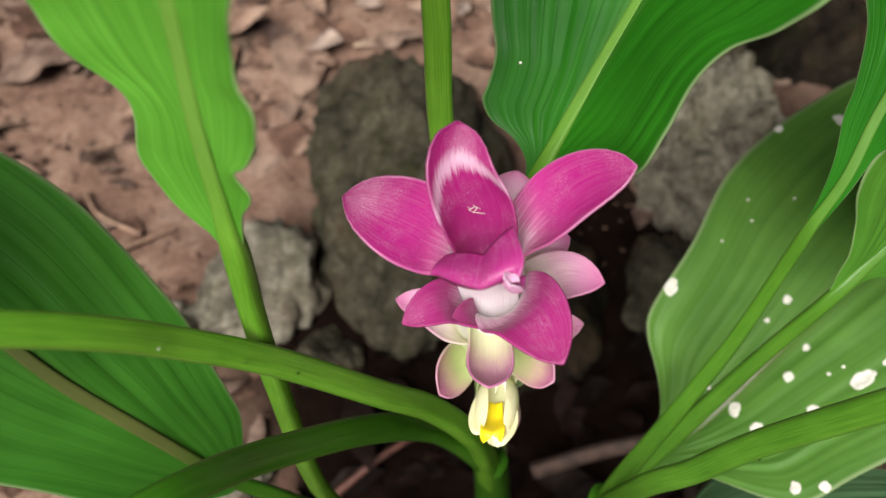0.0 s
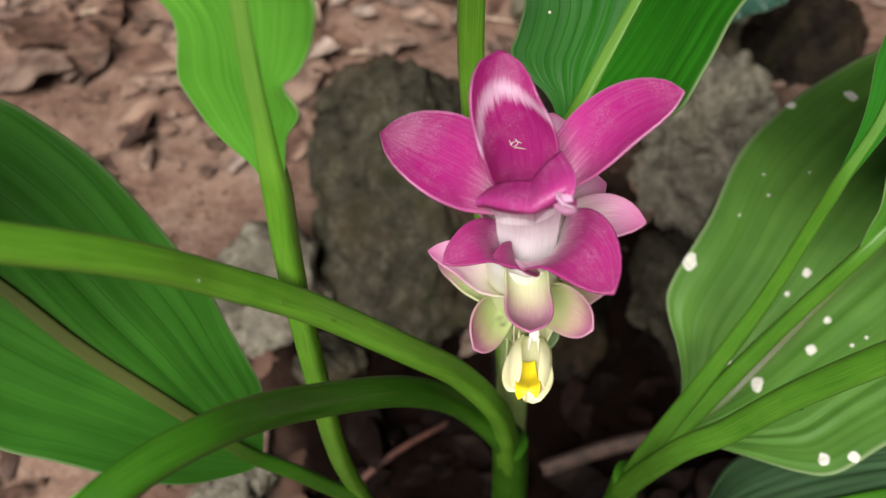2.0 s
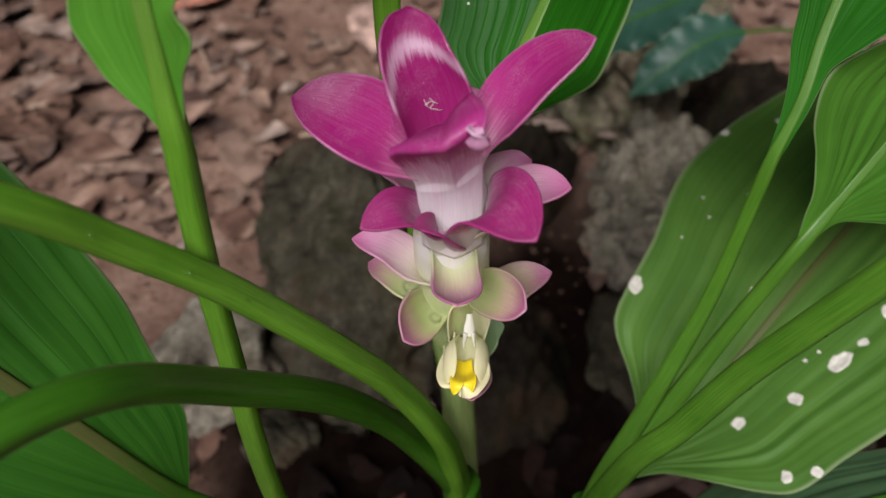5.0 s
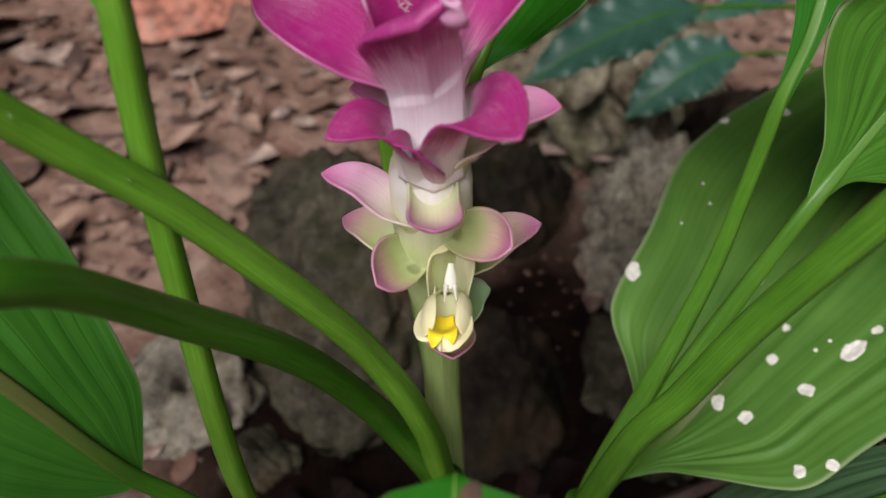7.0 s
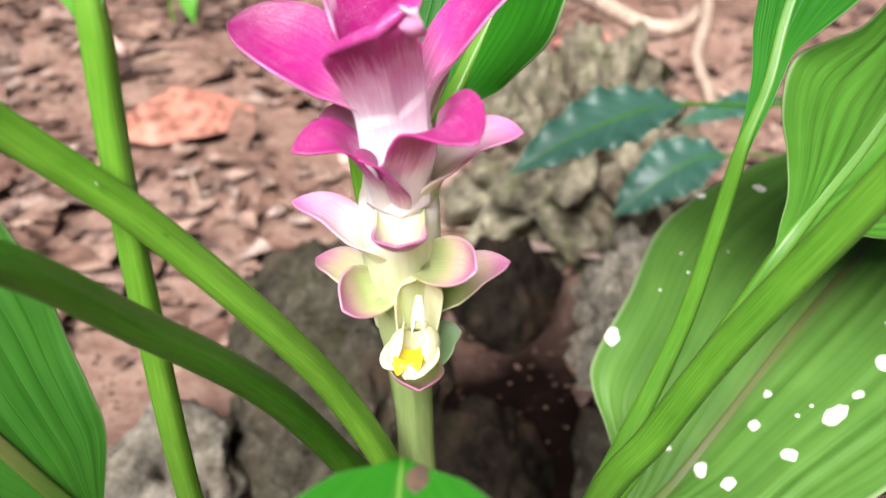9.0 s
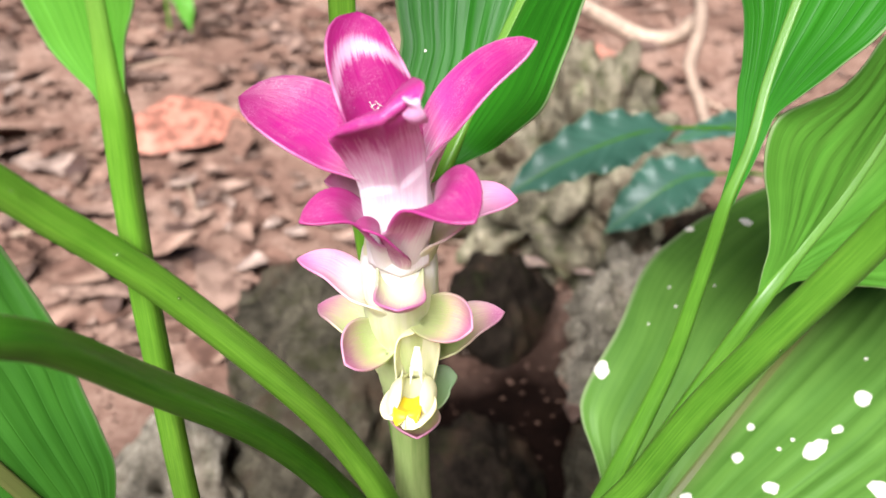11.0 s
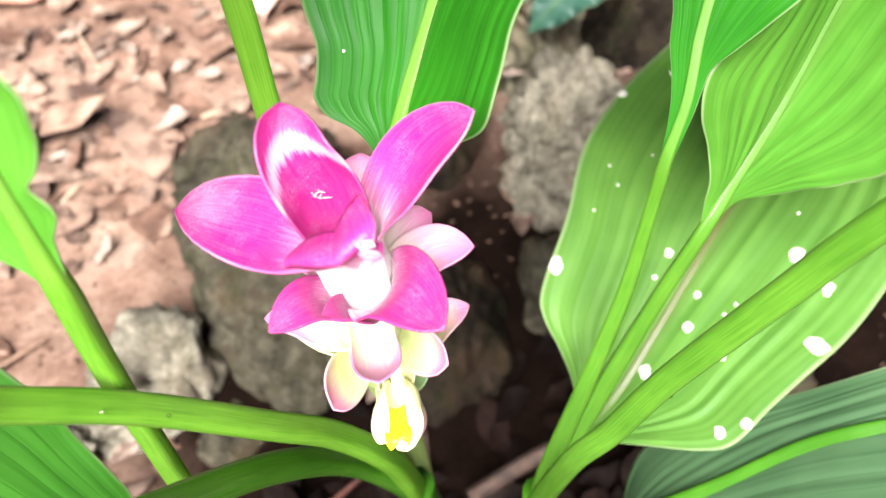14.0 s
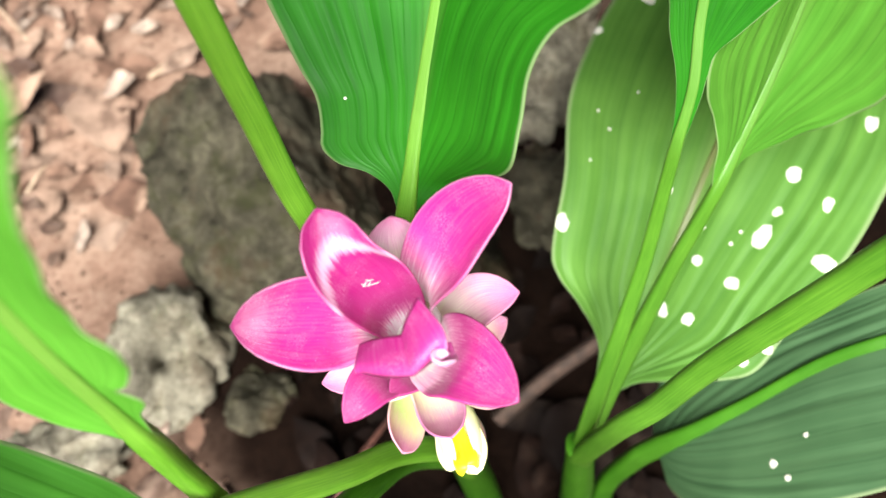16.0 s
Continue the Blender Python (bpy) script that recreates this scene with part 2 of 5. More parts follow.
pale_mat = bract_material("pale_pink_bract", [(0.3, (0.84, 0.85, 0.60)), (0.55, (0.86, 0.74, 0.70)), (0.78, (0.70, 0.36, 0.52)), (1.0, (0.54, 0.10, 0.31))], (0.64, 0.28, 0.44), 0.60, (0.2, (0.72, 0.44, 0.56)), 0.6)
cup_mat = bract_material("pink_tipped_cup", [(0.3, (0.74, 0.78, 0.48)), (0.52, (0.70, 0.60, 0.44)), (0.74, (0.56, 0.24, 0.38)), (1.0, (0.48, 0.11, 0.28))], (0.58, 0.20, 0.38), 0.6, (0.2, (0.76, 0.70, 0.56)), 0.6)
green_mat = bract_material("pale_green_bract", [(0.15, (0.78, 0.82, 0.48)), (0.52, (0.60, 0.70, 0.28)), (0.74, (0.66, 0.50, 0.36)), (0.94, (0.50, 0.13, 0.29))], (0.62, 0.36, 0.44), 0.62, (0.2, (0.76, 0.78, 0.54)), 0.5)
sheath_mat = bract_material("pale_green_sheath", [(0.1, (0.42, 0.60, 0.26)), (0.9, (0.36, 0.54, 0.27))], (0.46, 0.62, 0.36), 0.9, (0.2, (0.52, 0.66, 0.38)))
flower_mat = bract_material("cream_flower", [(0.1, (0.80, 0.80, 0.50)), (0.6, (0.88, 0.85, 0.60)), (0.95, (0.90, 0.86, 0.52))], (0.90, 0.85, 0.48), 0.85, (0.2, (0.92, 0.90, 0.75)))
yellow_mat = plain_material("yellow_patch", (0.95, 0.74, 0.015), 0.5, 0.2, 0.1)
white_mat = plain_material("white_anther", (0.78, 0.76, 0.64), 0.5, 0.2, 0.08)
bright_leaf = leaf_material("bright_green_leaf", (0.056, 0.225, 0.013), (0.160, 0.455, 0.048), (0.141, 0.256, 0.051))
fresh_leaf = leaf_material("fresh_green_leaf", (0.040, 0.160, 0.010), (0.130, 0.360, 0.040), (0.141, 0.256, 0.051))
deep_leaf = leaf_material("deep_green_leaf", (0.0110, 0.1000, 0.0040), (0.0380, 0.2500, 0.0110), (0.098, 0.173, 0.040))
ribbed_leaf = leaf_material("ribbed_green_leaf", (0.0520, 0.1500, 0.0180), (0.1560, 0.3300, 0.0540), (0.117, 0.156, 0.047), 0.45, 10.0, 2.5)
lower_leaf = leaf_material("lower_green_leaf", (0.0250, 0.1280, 0.0090), (0.0740, 0.2750, 0.0250), (0.065, 0.052, 0.019), 0.45, 8.0, 3.5)
grey_leaf = leaf_material("grey_green_leaf", (0.0420, 0.1000, 0.0400), (0.0900, 0.1750, 0.0760), (0.050, 0.105, 0.035), 0.5, 9.0, 4.0)
teal_leaf = leaf_material("dark_teal_leaf", (0.020, 0.078, 0.048), (0.070, 0.172, 0.120), (0.06, 0.14, 0.08), 0.30, 3.0, 14.0, spec=0.4)
# DARK_STALK is a darker green that also holds the shade low in the plants.
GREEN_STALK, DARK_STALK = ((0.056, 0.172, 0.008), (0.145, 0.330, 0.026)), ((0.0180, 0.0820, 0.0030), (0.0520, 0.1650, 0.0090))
bright_stalk = stalk_material("bright_green_stalk", (0.085, 0.250, 0.012), (0.195, 0.450, 0.036))
stalk_green = stalk_material("green_stalk", *GREEN_STALK)
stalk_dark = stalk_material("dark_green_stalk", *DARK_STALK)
rib_green = stalk_material("pale_green_rib", (0.080, 0.195, 0.018), (0.140, 0.280, 0.044), GREEN_STALK)
rib_mid = stalk_material("green_rib", (0.056, 0.150, 0.015), (0.105, 0.230, 0.040), ((0.034, 0.118, 0.006), (0.090, 0.225, 0.018)))
rib_brown = stalk_material("brownish_rib", (0.062, 0.078, 0.018), (0.105, 0.120, 0.032), DARK_STALK)
peduncle_mat = stalk_material("pale_peduncle", (0.200, 0.320, 0.080), (0.360, 0.460, 0.170))
core_mat = bract_material("pale_axis", [(0.10, (0.56, 0.68, 0.28)), (0.45, (0.70, 0.78, 0.38)), (0.66, (0.86, 0.86, 0.64)), (0.82, (0.93, 0.90, 0.87))], (0.85, 0.8, 0.75), 0.99, (0.1, (0.88, 0.88, 0.74)), 0.0)
spot_mat = plain_material("bleached_spot", (0.66, 0.63, 0.54), 0.7, 0.2, 0.15, 400.0)
scar_mat = plain_material("brown_scar", (0.060, 0.034, 0.016), 0.7, 0.0, 0.3, 300.0)
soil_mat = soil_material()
grey_rock = rock_material("grey_mossy_rock", (0.008, 0.007, 0.005), (0.145, 0.128, 0.088), (0.55, (0.028, 0.031, 0.010)))
pale_rock = rock_material("pale_pitted_rock", (0.020, 0.016, 0.011), (0.480, 0.430, 0.330), (0.5, (0.055, 0.054, 0.022)))
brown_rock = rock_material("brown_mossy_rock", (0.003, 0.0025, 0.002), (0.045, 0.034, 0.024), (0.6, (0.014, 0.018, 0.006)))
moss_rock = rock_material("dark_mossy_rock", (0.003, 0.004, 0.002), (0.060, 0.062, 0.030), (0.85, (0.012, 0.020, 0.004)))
lumpy_rock = rock_material("lumpy_mossy_rock", (0.012, 0.011, 0.007), (0.430, 0.380, 0.260), (0.6, (0.060, 0.075, 0.022)))
LITTER = [(0.0, (0.105, 0.055, 0.038)), (0.30, (0.215, 0.125, 0.088)), (0.55, (0.330, 0.225, 0.170)), (0.72, (0.050, 0.030, 0.026)), (0.90, (0.280, 0.190, 0.145)), (1.0, (0.400, 0.315, 0.260))]
# Litter browns taken almost to black, painting in the shade under the plants.
SHADED_LITTER = [(0.0, (0.003, 0.0015, 0.001)), (0.6, (0.007, 0.003, 0.002)), (1.0, (0.020, 0.009, 0.006))]
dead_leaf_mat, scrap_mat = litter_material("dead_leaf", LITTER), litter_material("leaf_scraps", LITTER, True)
shaded_leaf_mat = litter_material("shaded_dark_leaf", SHADED_LITTER, bloom=0.03, stain=(0.004, 0.002, 0.0015), vein=(0.020, 0.009, 0.006), spec=0.10)
red_leaf_mat = litter_material("red_dead_leaf", [(0.0, (0.46, 0.185, 0.125)), (1.0, (0.50, 0.20, 0.14))])
pale_dead_mat = litter_material("pale_dead_leaf", [(0.0, (0.62, 0.40, 0.32)), (1.0, (0.68, 0.46, 0.37))])
twig_mat = plain_material("dead_twig", (0.20, 0.12, 0.08), 0.8, 0.0, 0.4, 120.0)
# Twig brown with the shade near the plants painted in.
dark_twig_mat = plain_material("dark_shaded_twig", (0.060, 0.034, 0.024), 0.8, 0.0, 0.4, 120.0)
straw_mat = plain_material("pale_dry_straw", (0.36, 0.26, 0.18), 0.8, 0.0, 0.3, 80.0)
red_twig_mat = plain_material("reddish_twig", (0.085, 0.030, 0.020), 0.7, 0.0, 0.4, 120.0)
root_mat = plain_material("pale_root", (0.34, 0.25, 0.18), 0.8, 0.0, 0.3, 60.0)
gravel_mat = plain_material("gravel_and_crumbs", (0.105, 0.063, 0.045), 0.95, 0.0, 0.5, 40.0, 0.05)
drop_node = Nodes("water")
drop_node.bsdf.inputs["Transmission Weight"].default_value = 1.0
drop_node.bsdf.inputs["IOR"].default_value = 1.33
water_mat = drop_node.finish((1.0, 1.0, 1.0), 0.02)

# ---- builders ----


def spline(points, count):
    """Evenly spaced points on a smooth curve through the given ones."""
    p = [Vector(q) for q in points]
    if len(p) == 2:
        return [p[0].lerp(p[1], i / (count - 1)) for i in range(count)]
    p = [p[0] * 2 - p[1]] + p + [p[-1] * 2 - p[-2]]
    dense = []
    for a, b, c, d in zip(p, p[1:], p[2:], p[3:]):
        for i in range(24):
            t = i / 24
            dense.append(0.5 * (2 * b + (c - a) * t + (2 * a - 5 * b + 4 * c - d) * t * t + (3 * b - a - 3 * c + d) * t**3))
    dense.append(p[-2])
    run = np.concatenate([[0], np.cumsum([(y - x).length for x, y in zip(dense, dense[1:])])])
    xyz = np.array([tuple(v) for v in dense])
    at = np.linspace(0, run[-1], count)
    return [Vector([np.interp(s, run, xyz[:, k]) for k in range(3)]) for s in at]


def tangents(line):
    return [(line[min(i + 1, len(line) - 1)] - line[max(i - 1, 0)]).normalized() for i in range(len(line))]


def eased(table, u):
    """A value from (u, value) pairs, eased between them."""
    if isinstance(table, (int, float)):
        return float(table)
    for (a, x), (b, y) in zip(table, table[1:]):
        if u <= b:
            t = min(max((u - a) / (b - a), 0.0), 1.0)
            return x + (y - x) * (t * t * (3 - 2 * t) * 0.5 + t * 0.5)
    return table[-1][1]


def mesh_of(name, verts, faces, uvs=None):
    me = bpy.data.meshes.new(name)
    me.from_pydata(verts, [], faces)
    if uvs is not None:
        layer = me.uv_layers.new(name="UVMap")
        for loop in me.loops:
            layer.data[loop.index].uv = uvs[loop.vertex_index]
    me.polygons.foreach_set("use_smooth", [True] * len(me.polygons))
    return me


def part(name, data, material, parent, label=""):
    """One mesh object under a thing or a part."""
    if isinstance(data, bmesh.types.BMesh):
        me = bpy.data.meshes.new(name)
        data.to_mesh(me)
        data.free()
        data = me
    data.materials.clear()
    data.materials.append(material)
    ob = new(name, data)
    if parent is not None:
        ob.parent = parent
        ob.matrix_parent_inverse = parent.matrix_world.inverted() if parent.type == "EMPTY" else Matrix.Identity(4)
    return tagged(ob, label)


def thing(name, at, label, category, group="", kind=""):
    ob = new(name)
    ob.empty_display_size = 0.02
    ob.matrix_world = Matrix.Translation(at)
    return tagged(ob, label, category, group, kind)


def thick(ob, depth):
    m = ob.modifiers.new("thickness", "SOLIDIFY")
    m.thickness, m.offset = depth, 0.0
    return ob


def blade_mesh(name, mid, left, right, up, cup=0.0, fold=0.0, wave=(0.0, 3.0, 0.0), pleat=(0.0, 16.0, 9.0), nu=70, nv=28, twist=0.0, notch=0.0, root_up=None):
    """A leaf, petal or bract: a sheet along the curve mid, with half-widths left and right as (u, metres) pairs, up: the way its
    inner face looks, cup: the degrees round which it is bent across, fold: degrees that both halves rise, pleat: depth and course of its veins."""
    line = spline(mid, nu)
    tans = tangents(line)
    verts, uvs, faces = [], [], []
    for i, (p, t) in enumerate(zip(line, tans)):
        u = i / (nu - 1)
        n = Vector(up)
        if root_up is not None:
            n = Vector(root_up).lerp(n.normalized(), min(1.0, u / 0.5))
        n = (n - t * n.dot(t)).normalized()
        if twist:
            n = Matrix.Rotation(radians(twist) * u, 3, t) @ n
        s = t.cross(n)
        arc, rise = radians(eased(cup, u)) / 2, math.tan(radians(eased(fold, u)))
        for j in range(nv):
            v = 2 * j / (nv - 1) - 1
            w = eased(right if v > 0 else left, u)
            x, z = w * v, 0.0
            if abs(arc) > 0.01:
                r = w / arc
                x, z = r * math.sin(v * arc), r * (1 - math.cos(v * arc))
            z += abs(v) * w * rise
            z += wave[0] * math.sin(wave[1] * 6.283 * u + wave[2] + (1.3 if v > 0 else 0)) * abs(v) ** 3 * min(1, w / 0.02)
            if pleat[0]:
                q = abs(v) * pleat[1] - u * pleat[2]
                z += pleat[0] * 2.2 * noise.noise(Vector((q * 2.0, u * 2.0, 7.1 if v > 0 else 3.3))) * min(1, abs(v) * 5) * min(1, (1 - abs(v)) * 8) * min(1, w / 0.03) ** 2
            back = notch * max(0.0, (u - 0.7) / 0.3) ** 2 * (1 - abs(v)) ** 2
            verts.append(p + s * x + n * z - t * back)
            uvs.append((v * 0.5 + 0.5, u))
    for i in range(nu - 1):
        for j in range(nv - 1):
            a = i * nv + j
            faces.append((a, a + 1, a + nv + 1, a + nv))
    return mesh_of(name, verts, faces, uvs)


def spread_mesh(name, mid, left, right, sag=0.0, pleat=(0.0, 16.0, 9.0), ripple=(0.0, 9.0), nu=110, nv=60, seed=1.0):
    """A broad leaf stretched between its midrib and its two margins, each a smooth curve from the foot to the tip.
    sag: how far each half bellies towards the viewer, pleat: depth and course of its veins, ripple: height and count of the waves at the margin."""
    lines = [spline(c, nu) for c in (left, mid, right)]
    tans = tangents(lines[1])
    verts, uvs, faces = [], [], []
    for i, t in enumerate(tans):
        u = i / (nu - 1)
        a, c, b = lines[0][i], lines[1][i], lines[2][i]
        n = t.cross(a - b)
        n = n.normalized() if n.length > 1e-7 else Vector((0, -0.4, 0.9))
        if n.z - 0.5 * n.y < 0:
            n = -n
        for j in range(nv):
            v = 2 * j / (nv - 1) - 1
            edge, w = (b, abs(v)) if v > 0 else (a, abs(v))
            width = (edge - c).length
            p = c.lerp(edge, w)
            z = sag * 4 * w * (1 - w) * min(1, width / 0.03)
            z += ripple[0] * noise.noise(Vector((u * ripple[1], 4.7 if v > 0 else 9.1, seed))) * w**4 * min(1, width / 0.02)
            if pleat[0]:
                q = w * pleat[1] - u * pleat[2]
                z += pleat[0] * 2.2 * noise.noise(Vector((q * 2.0, u * 2.0, 7.1 if v > 0 else 3.3))) * min(1, w * 5) * min(1, (1 - w) * 8) * min(1, width / 0.03) ** 2
            verts.append(p + n * z)
            uvs.append((v * 0.5 + 0.5, u))
    for i in range(nu - 1):
        for j in range(nv - 1):
            k = i * nv + j
            faces.append((k, k + 1, k + nv + 1, k + nv))
    return mesh_of(name, verts, faces, uvs)


def stalk_mesh(name, mid, radius, up=(0, 0, 1), groove=0.0, count=50, ring=18, flat=1.0, close=True, run=4.0, origin=0.0):
    """A round stalk, or with a groove along its upper side, along the curve mid; radius as a number or (u, metres) pairs."""
    line = spline(mid, count)
    tans = tangents(line)
    verts, uvs, faces = [], [], []
    for i, (p, t) in enumerate(zip(line, tans)):
        u = i / (count - 1)
        n = Vector(up)
        n = n - t * n.dot(t)
        n = n.normalized() if n.length > 0.05 else t.orthogonal().normalized()
        s, r = t.cross(n), eased(radius, u)
        for j in range(ring + 1):
            a = 6.2832 * j / ring
            k = 1 - groove * max(0.0, math.cos(a)) ** 5 + 0.03 * math.cos(6 * a)
            verts.append(p + (s * math.sin(a) + n * math.cos(a) * eased(flat, u)) * r * k)
            uvs.append((j / ring, (u - origin) * run))
    w = ring + 1
    for i in range(count - 1):
        for j in range(ring):
            a = i * w + j
            faces.append((a, a + 1, a + w + 1, a + w))
    if close:
        faces += [tuple(range(w - 1, -1, -1)), tuple(range((count - 1) * w, count * w))]
    return mesh_of(name, verts, faces, uvs)


def petal_width(w, base=0.35, peak=0.6, power=1.8, tip=0.7):
    """Half-widths of a bract: a narrow base, a broad middle and a rounded, faintly pointed tip."""
    rows = []
    for i in range(25):
        u = i / 24
        if u < peak:
            t = u / peak
            rows.append((u, w * (base + (1 - base) * t * t * (3 - 2 * t))))
        else:
            t = (u - peak) / (1 - peak)
            rows.append((u, max(w * (1 - t**power) ** tip, 0.00015)))
    return rows

# ---- ground ----


def ground_height(x, y):
    """The lie of the soil: nearly level, lower in front of the rocks, rough at small scale."""
    h = 0.02 * noise.noise(Vector((x * 1.7, y * 1.7, 0.3))) + 0.012 * noise.noise(Vector((x * 7, y * 7, 1.7)))
    h += 0.005 * noise.noise(Vector((x * 23, y * 23, 4.1))) + 0.0022 * noise.noise(Vector((x * 70, y * 70, 2.2)))
    near = math.exp(-((x - 0.05) ** 2 / 0.06 + (y - 0.12) ** 2 / 0.03))
    return h + 0.015 - 0.03 * near + 0.03 * max(0.0, y - 0.9) / (1 + 0.3 * max(0.0, y - 0.9))


def graded(lo, hi, fine_lo, fine_hi, step, growth):
    inner = list(np.arange(fine_lo, fine_hi + 1e-6, step))
    out, s = [fine_hi], step
    while out[-1] < hi:
        s *= growth
        out.append(out[-1] + s)
    back, s = [fine_lo], step
    while back[-1] > lo:
        s *= growth
        back.append(back[-1] - s)
    return back[:0:-1] + inner + out[1:]


gx, gy = graded(-60, 60, -0.9, 1.0, 0.012, 1.14), graded(-60, 60, -0.25, 1.9, 0.012, 1.14)
ground_verts = [(x, y, ground_height(x, y)) for y in gy for x in gx]
nx = len(gx)
ground_faces = [(j * nx + i, j * nx + i + 1, (j + 1) * nx + i + 1, (j + 1) * nx + i) for j in range(len(gy) - 1) for i in range(nx - 1)]
ground = new("ground", mesh_of("ground", ground_verts, ground_faces))
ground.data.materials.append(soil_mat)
tagged(ground, "bare red-brown forest soil strewn with rotting leaves", "ground", kind="structure")

# ---- rocks ----


def rock(at, size, turn, seed, material, label, rough=0.25, holes=(), lumps=0.0, sharp=0.16):
    """A weathered field stone half sunk in the soil, with facets, ledges and pits."""
    bm = bmesh.new()
    bmesh.ops.create_icosphere(bm, subdivisions=6 if size[0] > 0.08 else 5, radius=1.0)
    rng = random.Random(seed)
    planes = [(Vector((rng.uniform(-1, 1), rng.uniform(-1, 1), rng.uniform(-0.5, 1))).normalized(), rng.uniform(0.62, 0.9)) for _ in range(9)]
    off = Vector((seed * 3.7, seed * 1.3, seed * 2.1))
    for v in bm.verts:
        c = v.co.copy()
        for n, d in planes:
            over = c.dot(n) - d
            if over > 0:
                c -= n * over * 0.85
        k = 1 + rough * noise.noise(c * 1.4 + off) + sharp * (abs(noise.noise(c * 3.1 + off)) - 0.2) + 0.07 * noise.noise(c * 7 + off) + 0.035 * noise.noise(c * 17 + off) + 0.018 * noise.noise(c * 40 + off)
        if lumps:
            near, second = noise.voronoi(c * 3.2 + off)[0][:2]
            k += lumps * (min(1.0, (second - near) * 2.2) - 0.5) + lumps * 0.4 * (0.4 - noise.voronoi(c * 8.0 + off)[0][0])
        c *= k
        for h, r, deep in holes:
            d = (v.co.normalized() - Vector(h).normalized()).length
            c *= 1 - deep * math.exp(-((d / r) ** 2))
        v.co = Vector((c.x * size[0], c.y * size[1], c.z * size[2]))
    for f in bm.faces:
        f.smooth = True
    me = bpy.data.meshes.new("rock")
    bm.to_mesh(me)
    bm.free()
    me.materials.append(material)
    ob = new("rock", me)
    ob.matrix_world = pose(*at, 0, 0, turn)
    return tagged(ob, label, "rock", "rocks round the plants")


rock((-0.045, 0.405, 0.030), (0.115, 0.165, 0.115), 8, 3, grey_rock, "large grey-brown weathered rock patched with moss")
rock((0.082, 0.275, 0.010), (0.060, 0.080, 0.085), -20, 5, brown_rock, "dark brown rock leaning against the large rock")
rock((0.255, 0.455, 0.040), (0.085, 0.085, 0.105), 25, 8, pale_rock, "rough pale grey-brown rock behind the spotted leaf", lumps=0.16)
rock((0.195, 0.275, 0.005), (0.055, 0.085, 0.095), 10, 12, grey_rock, "narrow grey rock beside the spotted leaf", lumps=0.12)
rock((0.265, 0.800, 0.070), (0.160, 0.220, 0.195), -12, 17, lumpy_rock, "lumpy mossy rock under the dark leaves", 0.35, lumps=0.27, sharp=0.15)
rock((-0.185, 0.290, 0.020), (0.065, 0.060, 0.060), 30, 21, pale_rock, "pale pitted stone with a dark hole", 0.3, lumps=0.05, holes=(((0.12, -0.45, 0.85), 0.36, 0.92), ((-0.4, -0.6, 0.6), 0.2, 0.3), ((0.6, -0.3, 0.7), 0.14, 0.35)))
rock((-0.290, 0.250, 0.000), (0.075, 0.060, 0.050), -15, 24, pale_rock, "whitish chalky stone on the soil", 0.3, lumps=0.2)
rock((-0.120, 0.230, 0.000), (0.035, 0.030, 0.030), 0, 27, grey_rock, "small grey stone on the soil")
rock((-0.190, 0.110, 0.004), (0.034, 0.028, 0.022), 20, 44, pale_rock, "small pale stone among dark leaves", 0.3, lumps=0.1)
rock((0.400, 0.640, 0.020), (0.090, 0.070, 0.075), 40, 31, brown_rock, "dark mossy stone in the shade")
rock((0.300, 0.160, 0.000), (0.070, 0.060, 0.060), 15, 36, grey_rock, "grey stone under the spotted leaf")
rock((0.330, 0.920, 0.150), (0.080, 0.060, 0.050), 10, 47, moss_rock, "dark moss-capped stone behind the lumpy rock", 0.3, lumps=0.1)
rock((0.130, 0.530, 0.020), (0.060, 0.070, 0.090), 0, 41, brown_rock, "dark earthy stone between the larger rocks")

# ---- leaves and stalks ----


def leaf(plant, mid, left, right, up, stalk=None, radius=0.005, blade=bright_leaf, stem=stalk_green, rib=rib_green, rib_width=0.0018, label="", stalk_label="", margins=False, **shape):
    """A leaf of a plant: its stalk with a groove, and on it the blade and the midrib. With margins, left and right are curves."""
    n, r1 = Vector(up).normalized(), eased(radius, 1.0)
    ribs = [Vector(m) + n * 0.0004 for m in mid]
    if stalk:
        # Stalk and midrib are one piece, grooved below and flatter in the blade.
        line = [Vector(p) for p in stalk] + ribs[1:]
        steps = [(b - a).length for a, b in zip(line, line[1:])]
        f = sum(steps[:len(stalk) - 1]) / sum(steps)
        table = [(a * f, b) for a, b in ([(0, radius), (1, radius)] if isinstance(radius, float) else radius)]
    else:
        line, f, table = ribs, 0.0, [(0, rib_width)]
    g = 1 - f
    table += [(f + 0.12 * g, max(rib_width, r1 * 0.72 if stalk else 0.0)), (f + 0.36 * g, rib_width), (1, rib_width * 0.3)]
    flat = [(0, 1.0), (f + 0.001, 1.0), (f + 0.16 * g, 0.7), (f + 0.4 * g, 0.45), (1, 0.45)]
    name = "leaf_stalk" if stalk else "midrib"
    base = part(name, stalk_mesh(name, line, table, up=up, groove=0.34, count=120, flat=flat, run=4.0 / g, origin=f), stem if stem is stalk_dark and rib is rib_green else rib, plant, stalk_label)
    sheet = spread_mesh("blade", mid, left, right, **shape) if margins else blade_mesh("blade", mid, left, right, up, **shape)
    ob = thick(part("blade", sheet, blade, base, label), 0.0005)
    return ob


